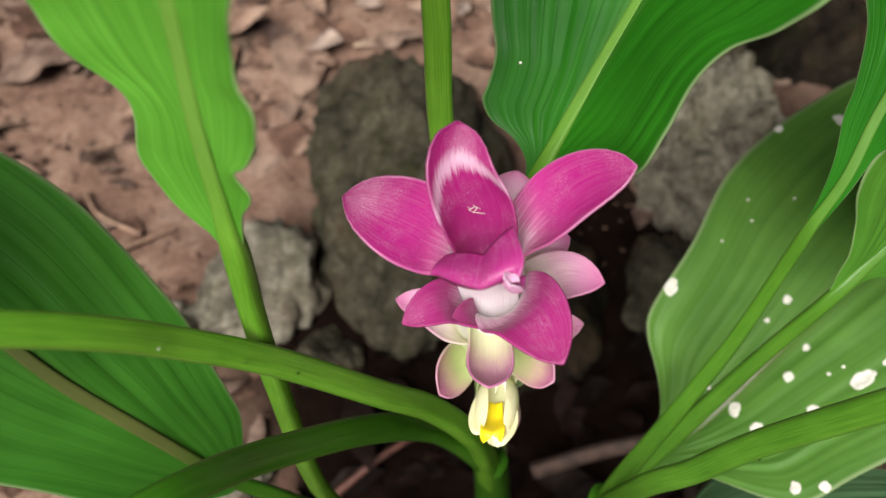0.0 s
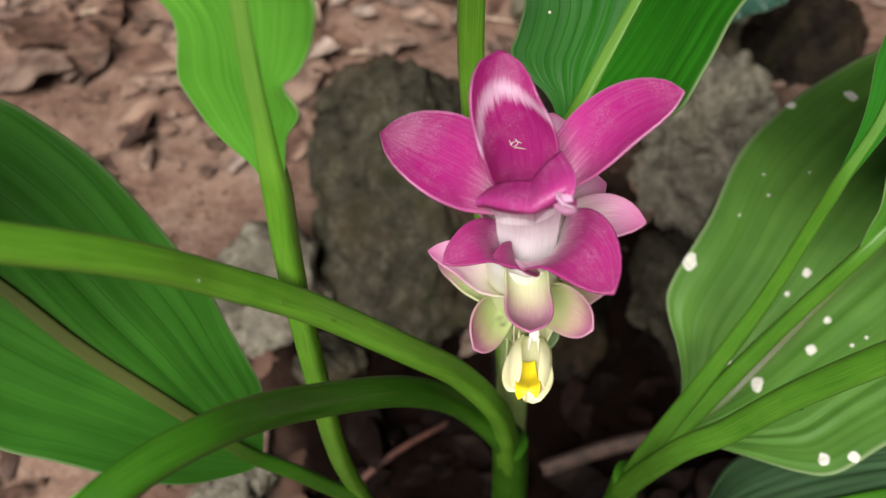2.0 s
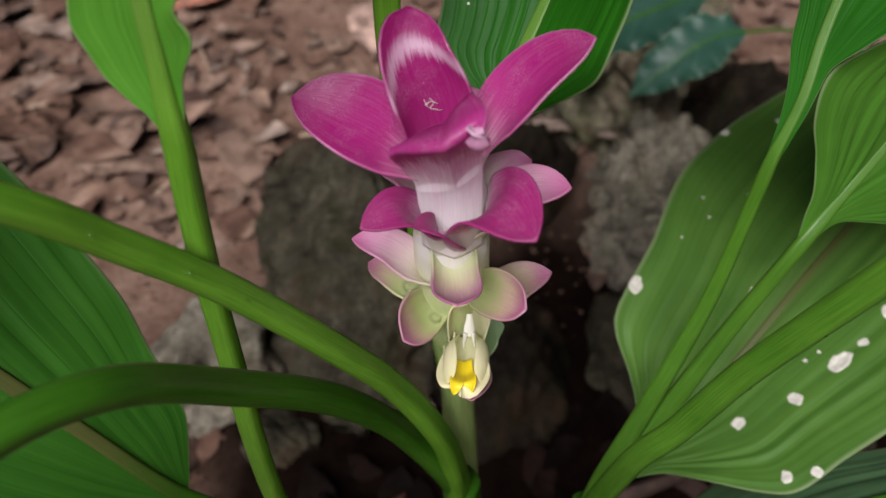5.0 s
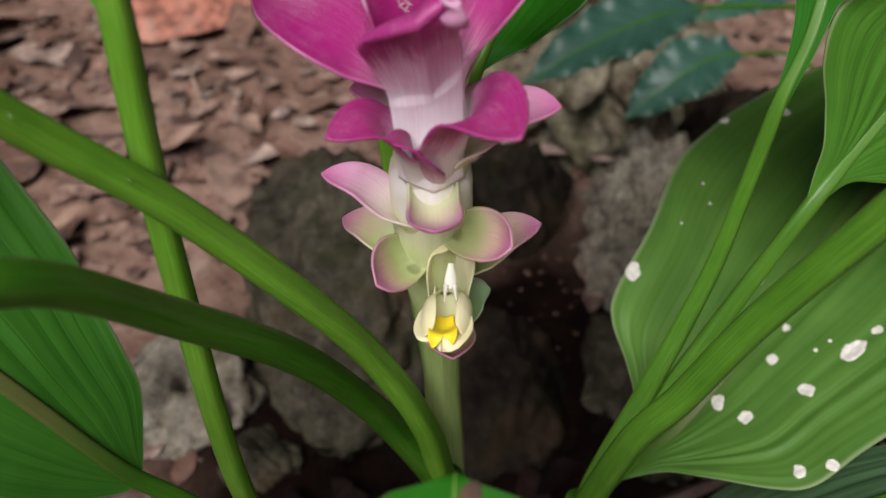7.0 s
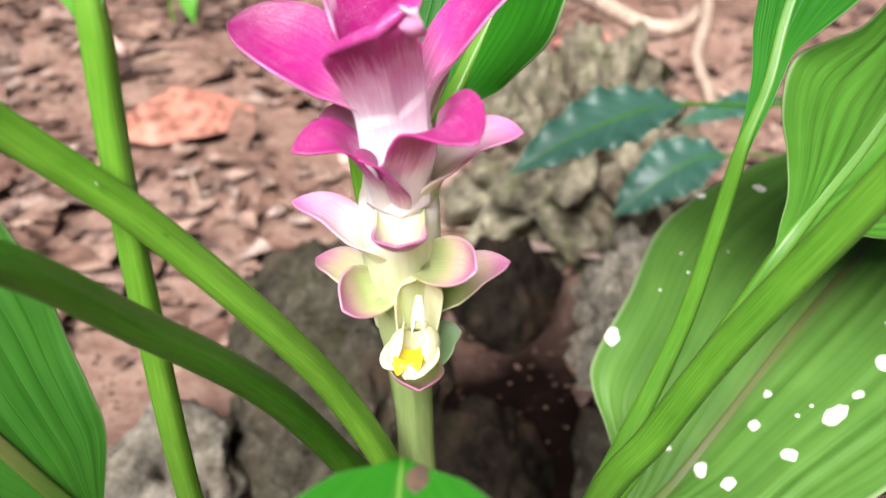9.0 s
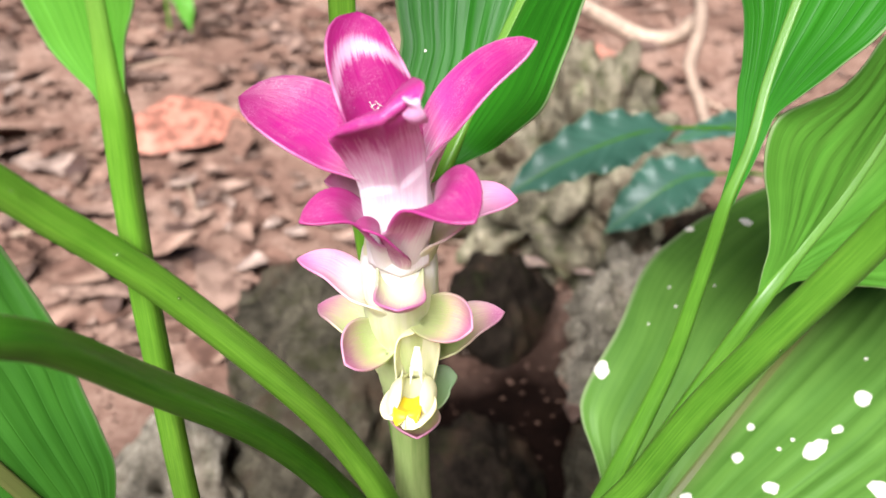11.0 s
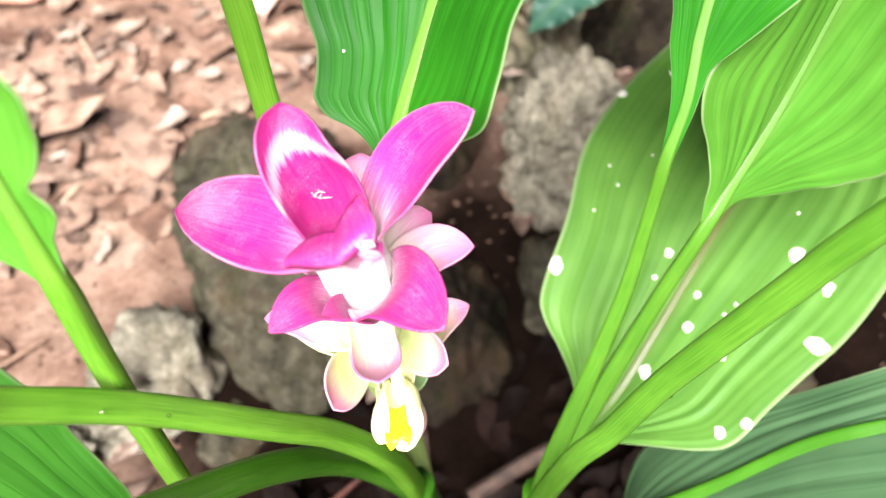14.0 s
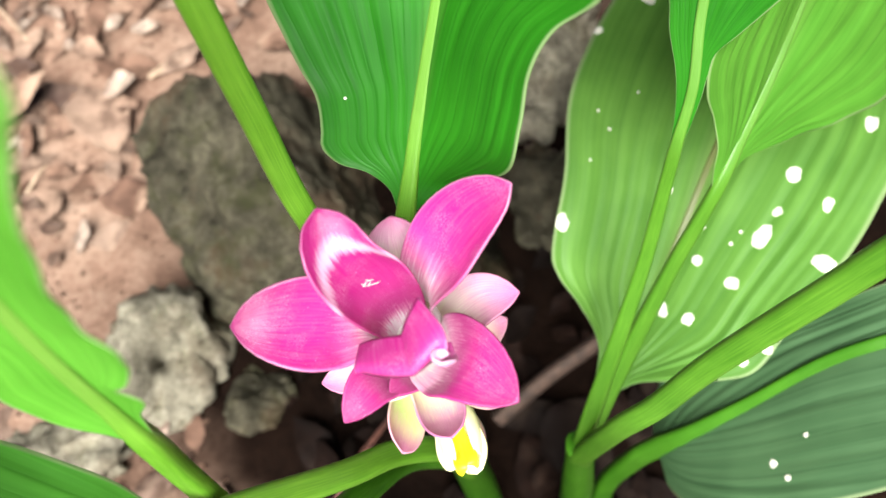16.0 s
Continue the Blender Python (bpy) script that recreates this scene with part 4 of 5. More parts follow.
# ---- the flower spike ----
spike = part("flower_spike", stalk_mesh("flower_spike", [(0.017, 0.046, 0.200), (0.0145, 0.042, 0.250), (0.0120, 0.035, 0.290), (0.0108, 0.0285, 0.315), (0.0095, 0.022, 0.340), (0.0080, 0.015, 0.370), (0.006, 0.010, 0.395), (0.005, 0.006, 0.415)],
     [(0, 0.0082), (0.3, 0.0080), (0.5, 0.0074), (0.64, 0.0074), (0.76, 0.0094), (0.85, 0.0100), (1, 0.005)], up=(0, -1, 0), count=60, ring=24), peduncle_mat, flowering, "pale green flower stem")
part("axis", stalk_mesh("axis", [(0.0090, 0.018, 0.356), (0.0080, 0.014, 0.375), (0.0060, 0.009, 0.397), (0.0050, 0.0045, 0.420), (0.0047, 0.0010, 0.434), (0.0046, -0.0010, 0.441), (0.0045, -0.0018, 0.446)], [(0, 0.0084), (0.2, 0.0108), (0.42, 0.0118), (0.62, 0.0128), (0.76, 0.0126), (0.90, 0.0075), (1, 0.0012)], up=(0, 1, 0), count=50, ring=32, run=1.0), core_mat, spike, "pale waxy flower axis")


AXIS = [(0.0095, 0.022, 0.340), (0.0080, 0.015, 0.370), (0.0060, 0.0095, 0.395), (0.0050, 0.005, 0.420), (0.0046, -0.0005, 0.447)]


def axis_at(z):
    """The middle of the flower axis at a height."""
    return Vector([np.interp(z, [a[2] for a in AXIS], [a[k] for a in AXIS]) for k in range(3)])


def bract(mid, width, up, cup, material, label="", base=0.85, peak=0.58, power=1.8, tip=0.7, lefter=1.0, name="bract", outer=None, sheath=False, **shape):
    w = petal_width(width, base, peak, power, tip)
    root = Vector(mid[0])
    c = axis_at(root.z)
    if sheath:
        # The foot clasps the axis like a sheath before the bract bends away.
        side = Vector((mid[1][0] - c.x, mid[1][1] - c.y, 0)).normalized()
        mid = [c + side * 0.0109] + list(mid[1:])
        foot = [max(b, 0.0125 * max(0.0, 1 - a / 0.45) ** 1.5) for a, b in w]
        w = [(a, b) for (a, _), b in zip(w, foot)]
        shape["root_up"] = -side
        cup = [(0, 168)] + [(a, b) for a, b in cup if a > 0]
    else:
        mid = [root.lerp(c, 0.6)] + list(mid[1:])
    ob = thick(part(name, blade_mesh(name, mid, [(a, b * lefter) for a, b in w], w, up, cup=cup, nu=44, nv=28, **shape), material, spike, label), 0.0007)
    if outer:
        ob.data.materials.append(outer)
        ob.modifiers[0].material_offset = 1
    return ob


TUBE = [(0, 165), (0.3, 120), (0.65, 75), (1, 45)]
DISH = [(0, 170), (0.3, 130), (0.65, 95), (1, 70)]
# The crown of magenta bracts.
bract([(-0.0025, -0.0020, 0.442), (-0.0065, -0.0022, 0.4570), (-0.0165, -0.0032, 0.4694), (-0.0290, -0.0012, 0.4766), (-0.0397, 0.0020, 0.4790)], 0.0138, (0.52, -0.83, 1.0), TUBE, petal_mat, "magenta petal-like bract", base=0.5, peak=0.62, outer=back_mat, sheath=True)
hooded = bract([(0.0035, 0.0020, 0.440), (0.0026, 0.0005, 0.4570), (-0.0010, -0.0010, 0.4760), (-0.0062, 0.0010, 0.4915), (-0.0066, 0.0108, 0.5005)], 0.0128, (0.08, -0.9, 0.45), [(0, 170), (0.35, 130), (0.75, 120), (1, 70)], hood_mat, "magenta hooded bract with a painted white sheen", base=0.7, peak=0.62, tip=0.55)
bract([(0.0120, -0.0010, 0.442), (0.0135, -0.0005, 0.4580), (0.0198, 0.0003, 0.4715), (0.0298, -0.0002, 0.4857), (0.0416, -0.0028, 0.4967)], 0.0124, (-0.6, -0.25, 0.75), TUBE, petal_mat, "long magenta bract", base=0.65, tip=0.62, outer=back_mat, sheath=True)
flared = thick(part("bract", spread_mesh("bract", [(0.0050, -0.0088, 0.4260), (0.0042, -0.0125, 0.4540), (0.0028, -0.0200, 0.4668), (0.0012, -0.0290, 0.4785), (-0.0008, -0.0364, 0.4872), (-0.0004, -0.0318, 0.4880), (0.0006, -0.0250, 0.4864)],
     [(-0.0045, -0.0050, 0.4290), (-0.0065, -0.0100, 0.4550), (-0.0100, -0.0165, 0.4670), (-0.0136, -0.0246, 0.4772), (-0.0128, -0.0230, 0.4785), (-0.0100, -0.0160, 0.4740)],
     [(0.0136, -0.0060, 0.4290), (0.0122, -0.0110, 0.4580), (0.0108, -0.0190, 0.4735), (0.0080, -0.0365, 0.4895), (0.0098, -0.0325, 0.4948), (0.0078, -0.0205, 0.4925)], sag=0.0018, nu=64, nv=40), scoop_mat, spike, "magenta bract with a flared lip over a white neck"), 0.0007)
thick(part("curled_tip", blade_mesh("curled_tip", [(0.0085, -0.0318, 0.4868), (0.0078, -0.0352, 0.4862), (0.0068, -0.0382, 0.4884), (0.0062, -0.0378, 0.4918), (0.0066, -0.0352, 0.4922)], petal_width(0.0034, 0.7, 0.5, 2.2, 0.5), petal_width(0.0034, 0.7, 0.5, 2.2, 0.5), (0.2, 0.5, 0.85), cup=[(0, 60), (0.5, 110), (1, 150)], nu=26, nv=16), curl_mat, flared, "pale curled tip of the bract"), 0.0005)
bract([(0.0085, 0.0060, 0.444), (0.0098, 0.0130, 0.4560), (0.0128, 0.0238, 0.4668)], 0.0110, (-0.2, -0.6, 0.8), TUBE, pale_mat, "pale magenta bract", base=0.7, sheath=True)
# The middle bracts.
bract([(0.0085, -0.0070, 0.424), (0.0098, -0.0135, 0.4415), (0.0145, -0.0280, 0.4620), (0.0218, -0.0448, 0.4643)], 0.0132, (-0.3, -0.15, 0.93), TUBE, middle_mat, "dark magenta cupped bract", base=0.7, sheath=True)
bract([(-0.0010, -0.0060, 0.422), (-0.0042, -0.0105, 0.4400), (-0.0120, -0.0185, 0.4540), (-0.0224, -0.0257, 0.4545)], 0.0084, (0.25, -0.3, 0.9), TUBE, middle_mat, "dark magenta folded bract", base=0.75, sheath=True)
bract([(0.0025, -0.0085, 0.420), (0.0012, -0.0135, 0.4380), (-0.0030, -0.0190, 0.4480), (-0.0080, -0.0225, 0.4515)], 0.0072, (0.45, 0.0, 0.9), TUBE, middle_mat, "small magenta bract", base=0.55)
bract([(0.0110, -0.0010, 0.418), (0.0165, -0.0020, 0.4345), (0.0275, -0.0042, 0.4472), (0.0387, -0.0092, 0.4521)], 0.0102, (-0.3, -0.2, 0.9), TUBE, pale_mat, "pale pink bract", base=0.85, sheath=True)
bract([(0.0100, 0.0050, 0.420), (0.0170, 0.0090, 0.4360), (0.0255, 0.0120, 0.4445), (0.0310, 0.0140, 0.4455)], 0.0094, (-0.3, -0.4, 0.9), TUBE, pale_mat, "pale pink bract", base=0.85, sheath=True)
bract([(-0.0015, -0.0010, 0.398), (-0.0062, -0.0010, 0.4125), (-0.0160, 0.0010, 0.4230), (-0.0268, 0.0030, 0.4258)], 0.0080, (0.1, -0.25, 0.95), TUBE, pale_mat, "pale green bract with a pink tip", base=0.95, sheath=True)
bract([(-0.0010, 0.0035, 0.428), (-0.0050, 0.0035, 0.4420), (-0.0110, 0.0030, 0.4510), (-0.0172, 0.0024, 0.4529)], 0.0076, (0.3, -0.4, 0.85), TUBE, pale_mat, "pale bract with a white edge", base=0.85, sheath=True)
# The lower, greenish bracts.
bract([(0.0050, -0.0010, 0.4235), (0.0048, -0.0115, 0.4212), (0.0043, -0.0245, 0.4245), (0.0035, -0.0338, 0.4312)], 0.0094, (0, 0.3, 0.95), [(0, 175), (0.5, 150), (1, 60)], cup_mat, "pale green cup-shaped bract with a pink rim", base=1.1, peak=0.55, power=2.0, tip=0.5)
bract([(0.0010, 0.0050, 0.3905), (-0.0025, -0.0025, 0.3940), (-0.0075, -0.0120, 0.3985), (-0.0120, -0.0210, 0.4028)], 0.0122, (0.64, -0.20, 0.75), DISH, green_mat, "pale green rounded bract with a pink rim", base=0.7, peak=0.6, power=2.4, tip=0.5, lefter=0.52)
bract([(0.0095, 0.0020, 0.4020), (0.0145, -0.0050, 0.4075), (0.0205, -0.0140, 0.4125), (0.0256, -0.0236, 0.4168)], 0.0084, (-0.70, -0.30, 0.65), DISH, green_mat, "pale green rounded bract with a pink rim", base=0.5, peak=0.6, power=2.4, tip=0.5, lefter=1.1)
bract([(0.0000, 0.0110, 0.374), (-0.0050, 0.0150, 0.3840), (-0.0138, 0.0220, 0.3912), (-0.0234, 0.0290, 0.3905)], 0.0082, (0.1, -0.35, 0.9), TUBE, green_mat, "narrow pale green bract with a pink tip", sheath=True)
bract([(0.0130, 0.0080, 0.370), (0.0182, 0.0080, 0.3830), (0.0295, 0.0095, 0.3955), (0.0411, 0.0108, 0.3988)], 0.0086, (-0.2, -0.35, 0.9), TUBE, green_mat, "narrow pale green bract with a pink tip", sheath=True)
bract([(0.0088, 0.0070, 0.3610), (0.0094, -0.0020, 0.3635), (0.0097, -0.0150, 0.3695), (0.0098, -0.0262, 0.3770)], 0.0104, (0, 0.3, 0.95), [(0, 170), (0.5, 140), (1, 95)], green_mat, "pale green bract under the open flower", base=0.8, peak=0.6, power=2.2, tip=0.55)
bract([(0.0120, 0.0120, 0.3500), (0.0165, 0.0125, 0.3615), (0.0215, 0.0132, 0.3680), (0.0262, 0.0138, 0.3690)], 0.0080, (-0.3, -0.5, 0.8), TUBE, sheath_mat, "plain pale green bract", base=0.8)
# The open flower.
tube = part("open_flower", stalk_mesh("open_flower", [(0.0088, 0.008, 0.368), (0.0092, 0.003, 0.376), (0.0096, -0.003, 0.381)], [(0, 0.0035), (1, 0.0066)], up=(0, -1, 0), count=14, ring=20, close=False), flower_mat, spike, "small cream flower with a yellow lip")


def flower_piece(name, mid, width, up, cup, material, label="", base=0.5, peak=0.55, power=1.8, tip=0.7, **shape):
    w = petal_width(width, base, peak, power, tip)
    return thick(part(name, blade_mesh(name, mid, w, w, up, cup=cup, nu=34, nv=28, **shape), material, tube, label), 0.0006)


LIP = [(0.0097, -0.0010, 0.3800), (0.0092, -0.0090, 0.3795), (0.0078, -0.0190, 0.3825), (0.0063, -0.0285, 0.3875), (0.0057, -0.0308, 0.3850)]
flower_piece("lip", LIP, 0.0096, (-0.05, 0.25, 1.0), [(0, 220), (0.5, 120), (1, -30)], flower_mat, "cream lip with a notched edge", base=0.7, peak=0.55, power=2.6, tip=0.5, notch=0.004)
for side in (-1, 1):
    flower_piece("side_lobe", [(0.0100 + side * 0.0040, -0.0020, 0.3815), (0.0094 + side * 0.0066, -0.0095, 0.3855), (0.0082 + side * 0.0064, -0.0190, 0.3885), (0.0068 + side * 0.0050, -0.0275, 0.3885)], 0.0042, (side * 0.75, -0.25, 0.6), -90, flower_mat, "rounded cream side lobe", base=0.6, peak=0.55, power=2.4, tip=0.5)
for side in (-1, 1):
    flower_piece("lip_patch", [(0.0084 + side * 0.0012, -0.0135, 0.3822), (0.0074 + side * 0.0016, -0.0210, 0.3845), (0.0065 + side * 0.0022, -0.0285, 0.3896), (0.0060 + side * 0.0028, -0.0312, 0.3868)], 0.0026, (-0.05 - side * 0.35, 0.25, 1.0), 50, yellow_mat, "bright yellow patch", base=0.6, peak=0.7)
flower_piece("hood", [(0.0098, 0.0015, 0.3790), (0.0103, 0.0010, 0.3910), (0.0109, -0.0022, 0.4020), (0.0112, -0.0085, 0.4055)], 0.0104, (0, -1, 0.0), [(0, 190), (0.5, 165), (1, 130)], flower_mat, "cream hood", base=0.95, peak=0.45, power=2.4, tip=0.55)
flower_piece("anther", [(0.0105, -0.0060, 0.3975), (0.0103, -0.0085, 0.3945), (0.0101, -0.0105, 0.3912)], 0.0019, (0, -1, 0.3), -90, white_mat, "white anther", base=0.45, peak=0.75)
for dx in (-0.0016, 0.0016):
    part("spur", stalk_mesh("spur", [(0.0101 + dx * 0.8, -0.0100, 0.3925), (0.0100 + dx, -0.0112, 0.3898), (0.0100 + dx * 1.2, -0.0120, 0.3872)], [(0, 0.0009), (1, 0.0002)], count=8, ring=8), white_mat, tube)
# Pale scratches on the inner face of the hooded bract.
hood_tree = BVHTree.FromPolygons([v.co for v in hooded.data.vertices], [tuple(p.vertices) for p in hooded.data.polygons])
for a, b in (((-0.0028, 0, 0.4795), (-0.0012, 0, 0.4765)), ((-0.0014, 0, 0.4795), (0.0002, 0, 0.4775)), ((-0.0012, 0, 0.4765), (0.0014, 0, 0.4752)), ((-0.0004, 0, 0.4783), (-0.0010, 0, 0.4758)), ((-0.0026, 0, 0.4778), (-0.0010, 0, 0.4786))):
    line = []
    for k in range(4):
        q = Vector(a).lerp(Vector(b), k / 3) + Vector((0.0002 * math.sin(k * 2.5), -0.004, 0))
        c, m, _, _ = hood_tree.find_nearest(q)
        line.append(c + (m if m.y < 0 else -m) * 0.00045)
    part("scratch", stalk_mesh("scratch", line, [(0, 0.00006), (0.5, 0.00012), (1, 0.00005)], count=8, ring=6), white_mat, hooded, "thin white scratch")


def water_drop(at, r, squash=0.75):
    bm = bmesh.new()
    bmesh.ops.create_uvsphere(bm, u_segments=20, v_segments=14, radius=r)
    for v in bm.verts:
        v.co.z *= squash
        v.co *= 1 + 0.05 * noise.noise(v.co * 400)
    for f in bm.faces:
        f.smooth = True
    me = bpy.data.meshes.new("water_drop")
    bm.to_mesh(me)
    bm.free()
    me.materials.append(water_mat)
    ob = new("water_drop", me)
    ob.location = at
    return tagged(ob, "clear water drop caught in a bract", "water drop", "drops in the bracts")


water_drop((-0.0016, -0.0035, 0.3925), 0.0030)
water_drop((0.0070, -0.0060, 0.4178), 0.0030)
water_drop((-0.0090, 0.0170, 0.3890), 0.0024)
water_drop((0.0135, -0.0035, 0.4060), 0.0026)

for line, at in (((-0.016, -0.002, 0.356), (-0.061, -0.029, 0.438)), (0.15, 0.34, 0.42, 0.70, 0.90)), (((-0.061, -0.029, 0.438), (-0.098, -0.050, 0.488)), (0.2, 0.65)), (((0.083, -0.029, 0.357), (0.130, -0.056, 0.483)), (0.25, 0.5, 0.8)):
    for k in at:
        p = Vector(line[0]).lerp(Vector(line[1]), k) + Vector((0.0012, -0.0042, 0.0044))
        bead = water_drop(p, 0.0005, 0.9)
        tagged(bead, "tiny bead of dew on a leaf stalk", "water drop", "dew on the stalks")

# ---- plants behind ----


def dark_plant(at, leaves, label):
    root = thing("undergrowth_plant", at, label, "plant")
    for stalk, mid, width, up in leaves:
        w = [(0, 0.0015), (0.15, width * 0.55), (0.42, width), (0.75, width * 0.62), (1, 0.0003)]
        leaf(root, mid, w, w, up, stalk, [(0, 0.003), (1, 0.0016)], blade=teal_leaf, stem=stalk_dark, rib=stalk_dark, rib_width=0.0012, fold=12, wave=(0.0040, 7, 0.3), pleat=(0.0005, 3, 12), nu=90, nv=30, label="dark bluish-green glossy blade")
    return root


dark_plant((0.500, 0.520, 0.0), [
    ([(0.500, 0.520, 0.000), (0.500, 0.500, 0.150), (0.420, 0.470, 0.265), (0.320, 0.452, 0.282), (0.255, 0.440, 0.288)], [(0.255, 0.440, 0.288), (0.210, 0.420, 0.290), (0.152, 0.398, 0.277), (0.098, 0.377, 0.254)], 0.030, (-0.2, -0.6, 0.8)),
    ([(0.500, 0.520, 0.000), (0.500, 0.570, 0.100), (0.440, 0.600, 0.160), (0.370, 0.590, 0.172)], [(0.370, 0.590, 0.172), (0.330, 0.580, 0.172), (0.285, 0.565, 0.152), (0.243, 0.560, 0.115)], 0.036, (-0.2, -0.6, 0.8)),
    ([(0.500, 0.520, 0.000), (0.530, 0.640, 0.150), (0.500, 0.670, 0.200), (0.450, 0.660, 0.210)], [(0.450, 0.660, 0.210), (0.410, 0.640, 0.214), (0.360, 0.620, 0.210), (0.315, 0.610, 0.200)], 0.016, (-0.1, -0.7, 0.7)),
], "low undergrowth plant with dark bluish-green leaves")

seedling = thing("seedling", (-0.430, 1.560, 0.02), "small bright green seedling on the soil", "plant")
for k, (mid, width) in enumerate([
        ([(-0.430, 1.560, 0.150), (-0.405, 1.520, 0.165), (-0.380, 1.480, 0.130), (-0.365, 1.455, 0.070)], 0.026),
        ([(-0.430, 1.560, 0.150), (-0.460, 1.570, 0.175), (-0.500, 1.560, 0.165), (-0.535, 1.550, 0.130)], 0.022),
        ([(-0.430, 1.560, 0.150), (-0.425, 1.600, 0.190), (-0.410, 1.650, 0.200), (-0.390, 1.700, 0.180)], 0.024)]):
    w = [(0, 0.001), (0.2, width * 0.7), (0.45, width), (0.75, width * 0.6), (1, 0.0003)]
    leaf(seedling, mid, w, w, (0.1, -0.5, 0.85), [(-0.430, 1.560, 0.0), (-0.431, 1.561, 0.08), (-0.430, 1.560, 0.150)] if k == 0 else None, 0.0025, blade=bright_leaf, stem=stalk_green, rib=rib_green, rib_width=0.001, wave=(0.004, 3, 0.5), nu=30, nv=16)

# ---- dead leaves, twigs and crumbs on the soil ----


def dead_leaf_mesh(seed):
    rng = random.Random(seed)
    length, w = rng.uniform(0.045, 0.085), rng.uniform(0.011, 0.021)
    bend, curl = rng.uniform(-0.005, 0.009), rng.uniform(-0.010, 0.010)
    mid = [(0, 0, 0), (length * 0.3, curl * 0.5, bend * 0.6), (length * 0.65, curl, bend), (length, curl * rng.uniform(-0.5, 1.5), bend * rng.uniform(-0.3, 1.2))]
    wl = [(0, 0.001), (0.25, w * rng.uniform(0.6, 0.9)), (0.5, w), (0.8, w * rng.uniform(0.4, 0.8)), (1, 0.0004)]
    wr = [(0, 0.001), (0.3, w * rng.uniform(0.6, 1.0)), (0.55, w), (0.8, w * rng.uniform(0.4, 0.7)), (1, 0.0004)]
    return blade_mesh("dead_leaf", mid, wl, wr, (0, 0, 1), cup=rng.uniform(-45, 60), fold=rng.uniform(-4, 8), wave=(rng.uniform(0.001, 0.004), rng.uniform(1, 3), rng.uniform(0, 6)), nu=14, nv=9, twist=rng.uniform(-35, 35))


dead_meshes = [dead_leaf_mesh(s) for s in range(16)]
for me in dead_meshes:
    me.materials.append(dead_leaf_mat)
rng = random.Random(5)
blocked = [(-0.31, 1.02, 0.10), (-0.02, 0.88, 0.05), (-0.045, 0.405, 0.11), (0.082, 0.275, 0.05), (0.255, 0.455, 0.07), (0.195, 0.275, 0.05), (0.235, 0.78, 0.12), (-0.185, 0.29, 0.05), (-0.29, 0.25, 0.05)]


def litter_place(reach):
    """A place for a dead leaf, free of the rocks, denser on the open soil."""
    while True:
        a, d = rng.uniform(0, 6.2832), math.sqrt(rng.random()) * reach * 1.35
        x, y = d * math.cos(a), 0.75 + d * math.sin(a)
        bare = noise.noise(Vector((x * 5.5, y * 5.5, 8.3))) < -0.06 and rng.random() < 0.8
        if not (bare or x > 0.05 and rng.random() < 0.5 or x > -0.14 and y < 0.36 and rng.random() < 0.985 or any((x - a) ** 2 + (y - b) ** 2 < r * r for a, b, r in blocked)):
            s = rng.uniform(0.45, 1.2) if rng.random() < 0.8 else rng.uniform(1.2, 1.9)
            return pose(x, y, ground_height(x, y) + 0.003 + rng.random() * 0.010, rng.gauss(0, 9), rng.gauss(0, 9), rng.uniform(0, 360)) @ Matrix.Diagonal((s, s, s, 1))


for _ in range(285):
    ob = new("dead_leaf", rng.choice(dead_meshes))
    ob.matrix_world = litter_place(0.75)
    tagged(ob, "curled brown dead leaf on the soil", "dead leaf", "leaf litter")
# Darkened copies of the dead leaves, with shade in their colour.
shaded_meshes = [me.copy() for me in dead_meshes[:8]]
for me in shaded_meshes:
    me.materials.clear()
    me.materials.append(shaded_leaf_mat)
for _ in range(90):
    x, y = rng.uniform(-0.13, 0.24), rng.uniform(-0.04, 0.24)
    ob = new("dead_leaf", rng.choice(shaded_meshes))
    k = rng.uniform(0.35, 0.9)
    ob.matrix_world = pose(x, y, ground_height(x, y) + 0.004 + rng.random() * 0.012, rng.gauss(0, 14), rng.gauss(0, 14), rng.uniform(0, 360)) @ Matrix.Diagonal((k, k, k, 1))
    tagged(ob, "dark dead leaf with painted shade at the foot of the plants", "dead leaf", "leaf litter")
scrap_v, scrap_f, scrap_uv = [], [], []
for k in range(2800):
    me = rng.choice(dead_meshes)
    m = litter_place(1.1) @ Matrix.Diagonal((0.62, 0.62, 0.62, 1)) if k % 3 else litter_place(1.1)
    start = len(scrap_v)
    scrap_v += [m @ v.co for v in me.vertices]
    scrap_f += [tuple(start + i for i in p.vertices) for p in me.polygons]
    at = {me.loops[li].vertex_index: tuple(me.uv_layers[0].data[li].uv) for li in range(len(me.loops))}
    scrap_uv += [at[i] for i in range(len(me.vertices))]
scraps = new("leaf_litter", mesh_of("leaf_litter", scrap_v, scrap_f, scrap_uv))
scraps.data.materials.append(scrap_mat)
tagged(scraps, "dense rotting scraps of brown dead leaves", "leaf litter", kind="stuff")


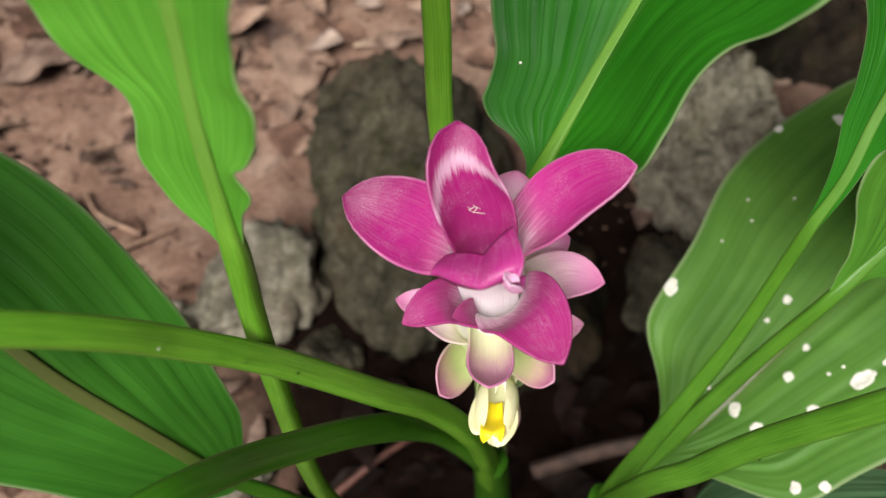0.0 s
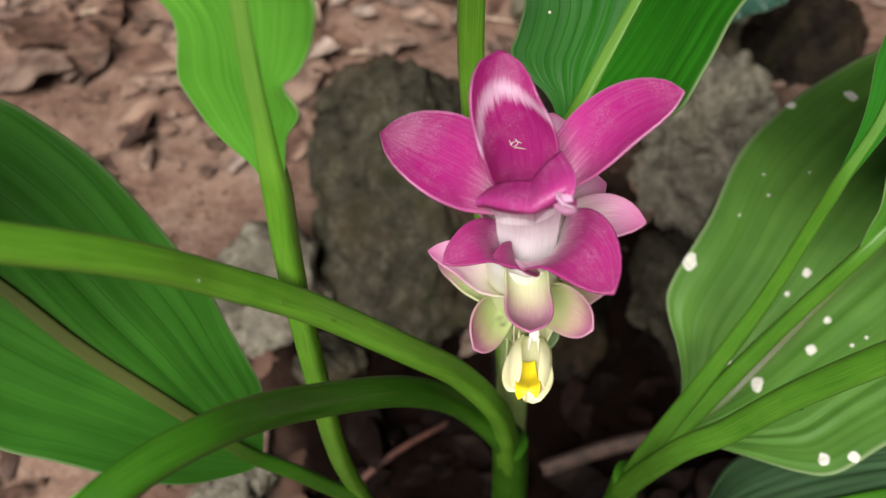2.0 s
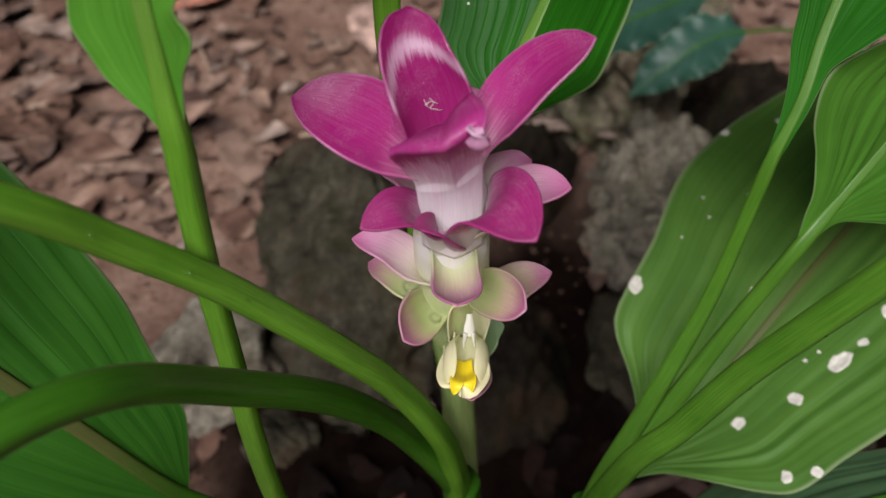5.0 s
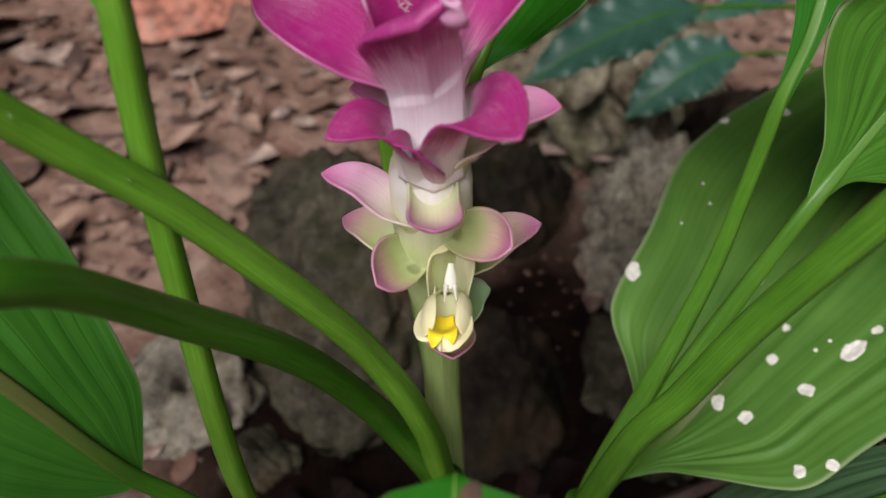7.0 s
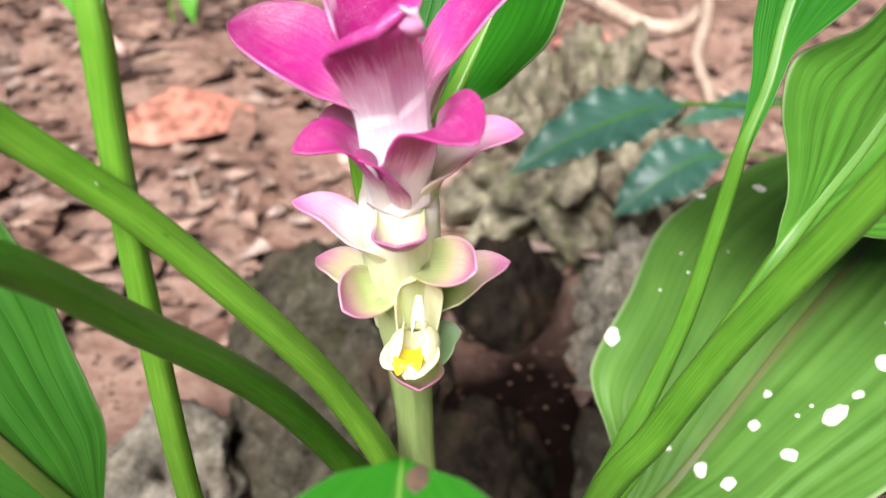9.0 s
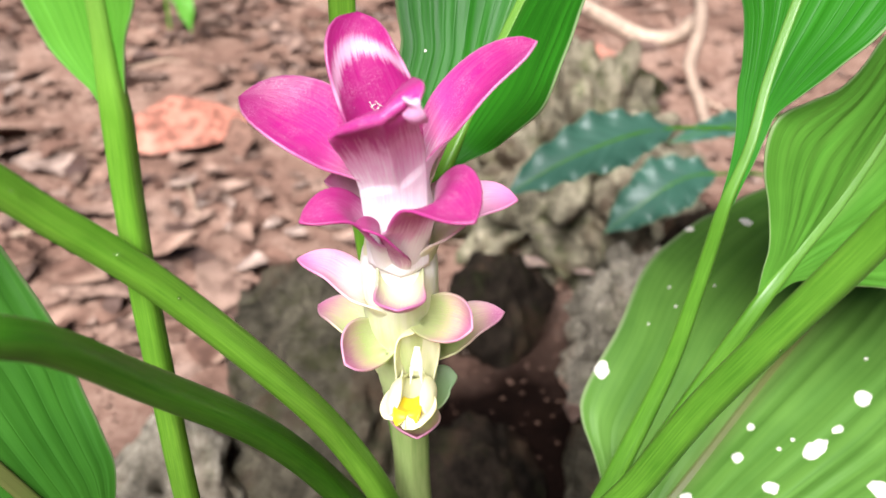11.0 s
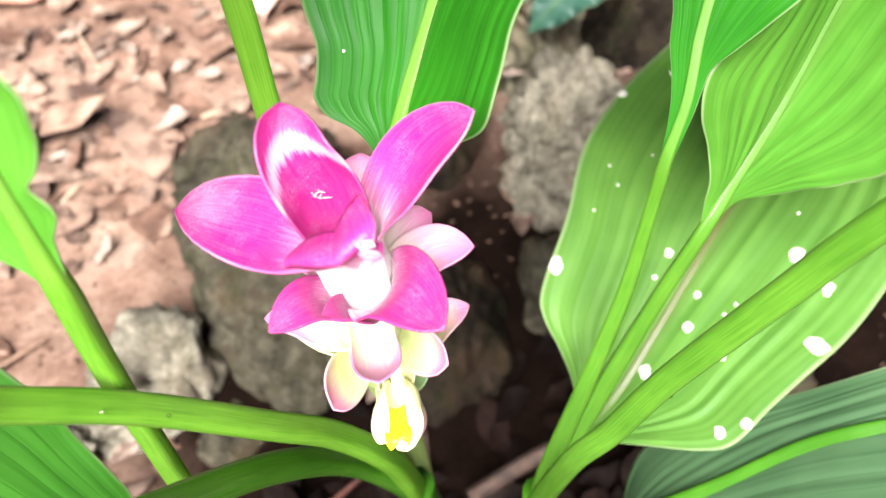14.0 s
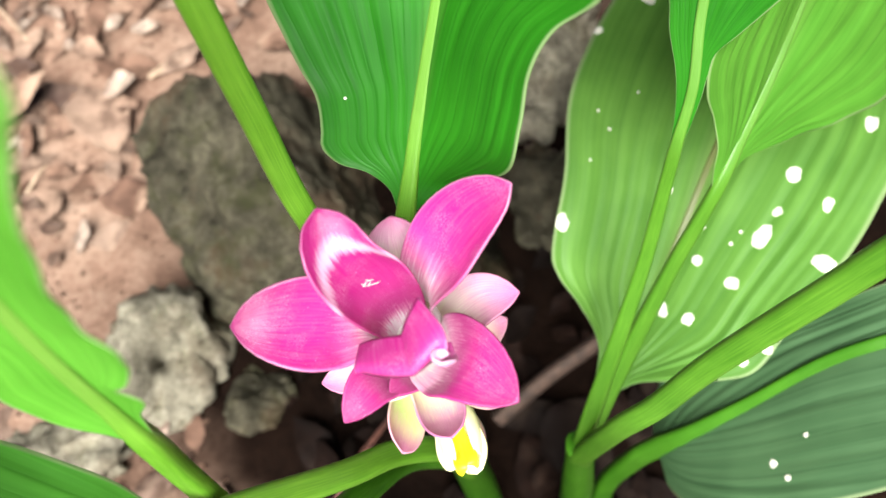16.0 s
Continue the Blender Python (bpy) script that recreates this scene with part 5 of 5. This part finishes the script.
def fallen_leaf(at, turn, length, width, material, label, cup=40, tip=(0, 0, 0)):
    mid = [(0, 0, 0.004), (length * 0.35, 0.006, 0.012), (length * 0.7, 0.004, 0.012), (length, 0, 0.006)]
    w = [(0, 0.001), (0.25, width * 0.75), (0.5, width), (0.8, width * 0.7), (1, 0.0005)]
    me = blade_mesh("dead_leaf", mid, w, w, (0, 0, 1), cup=cup, wave=(0.004, 2, 0.5), nu=30, nv=16)
    me.materials.append(material)
    ob = new("dead_leaf", me)
    ob.matrix_world = pose(at[0], at[1], ground_height(at[0], at[1]) + at[2], tip[0], tip[1], turn)
    return tagged(ob, label, "dead leaf", "leaf litter")


fallen_leaf((-0.400, 0.960, 0.020), 32, 0.23, 0.060, red_leaf_mat, "large reddish-brown dead leaf on the soil", 30, (22, 0, 0))
fallen_leaf((-0.030, 0.800, 0.018), 85, 0.17, 0.036, pale_dead_mat, "pale pinkish dead leaf on the soil")
fallen_leaf((0.330, 1.420, 0.01), -20, 0.17, 0.045, red_leaf_mat, "reddish dead leaf on the soil")
fallen_leaf((-0.600, 1.420, 0.01), -30, 0.14, 0.035, pale_dead_mat, "whitish dead leaf on the soil")
fallen_leaf((0.085, 0.060, 0.01), 40, 0.07, 0.022, shaded_leaf_mat, "dark dead leaf at the foot of the plant")


def twig(points, r, material, label, name="twig"):
    rng2 = random.Random(len(points) + int(points[0][0] * 1000))
    pts = [(x, y, ground_height(x, y) + z) for x, y, z in points]
    ob = new(name, stalk_mesh(name, pts, [(0, r), (0.5, r * rng2.uniform(0.8, 1.1)), (1, r * 0.6)], count=26, ring=9))
    ob.data.materials.append(material)
    return tagged(ob, label, "twig", "twigs on the soil")


twig([(0.060, 0.120, 0.03), (0.110, 0.128, 0.04), (0.165, 0.134, 0.05), (0.230, 0.150, 0.06)], 0.007, dark_twig_mat, "brown dead branch lying on the soil")
twig([(-0.100, 0.105, 0.012), (-0.060, 0.135, 0.022), (-0.015, 0.165, 0.020)], 0.0035, red_twig_mat, "reddish dead twig in the dark leaf litter")
twig([(0.390, 2.080, 0.012), (0.450, 1.869, 0.016), (0.500, 1.640, 0.018), (0.560, 1.500, 0.018), (0.640, 1.520, 0.016), (0.720, 1.660, 0.010)], 0.022, root_mat, "pale surface root on the soil", "root")
twig([(0.850, 2.040, 0.012), (0.780, 1.780, 0.016), (0.703, 1.560, 0.016), (0.615, 1.353, 0.014), (0.585, 1.200, 0.012), (0.553, 1.057, 0.004)], 0.015, root_mat, "pale surface root on the soil", "root")
for _ in range(120):
    x, y, a = rng.uniform(-0.85, 0.85), rng.uniform(0.0, 1.9), rng.uniform(0, 6.28)
    l = rng.uniform(0.03, 0.12) if rng.random() < 0.75 else rng.uniform(0.12, 0.26)
    bend = rng.gauss(0, 0.012)
    # Twigs close to the plants take the shade-darkened colour.
    in_shade = -0.16 < x < 0.32 and y < 0.4
    twig([(x, y, 0.006), (x + l * 0.5 * math.cos(a) + bend, y + l * 0.5 * math.sin(a), 0.011), (x + l * math.cos(a), y + l * math.sin(a) - bend, 0.006)], rng.uniform(0.0008, 0.0026), dark_twig_mat if in_shade else rng.choice((twig_mat, twig_mat, straw_mat)), "thin dead twig on the soil")

# Crumbs of soil, chips and gravel.
crumb_v, crumb_f = [], []
for _ in range(9000):
    x, y = rng.uniform(-0.8, 0.9), rng.uniform(-0.1, 1.7)
    r = rng.uniform(0.0010, 0.0042) * (1.4 if rng.random() < 0.06 else 0.8)
    if -0.16 < x < 0.30 and y < 0.30:
        continue
    z = ground_height(x, y)
    k = len(crumb_v)
    turn = Matrix.Rotation(rng.uniform(0, 6), 3, Vector((rng.random(), rng.random(), rng.random() + 0.1)).normalized())
    for q in ((1, 0, 0), (-1, 0.2, 0), (0, 1, 0.1), (0.1, -0.9, 0), (0, 0, 0.8), (0.1, 0, -0.8)):
        p = turn @ Vector(q) * r * rng.uniform(0.7, 1.3)
        crumb_v.append((x + p.x * 1.3, y + p.y, z + p.z * 0.7 + r * 0.3))
    crumb_f += [(k + a, k + b, k + c) for a, b, c in ((0, 2, 4), (2, 1, 4), (1, 3, 4), (3, 0, 4), (2, 0, 5), (1, 2, 5), (3, 1, 5), (0, 3, 5))]
crumbs = new("soil_crumbs", mesh_of("soil_crumbs", crumb_v, crumb_f))
crumbs.data.materials.append(gravel_mat)
tagged(crumbs, "crumbs of red-brown soil and small chips", "soil crumbs", kind="stuff")
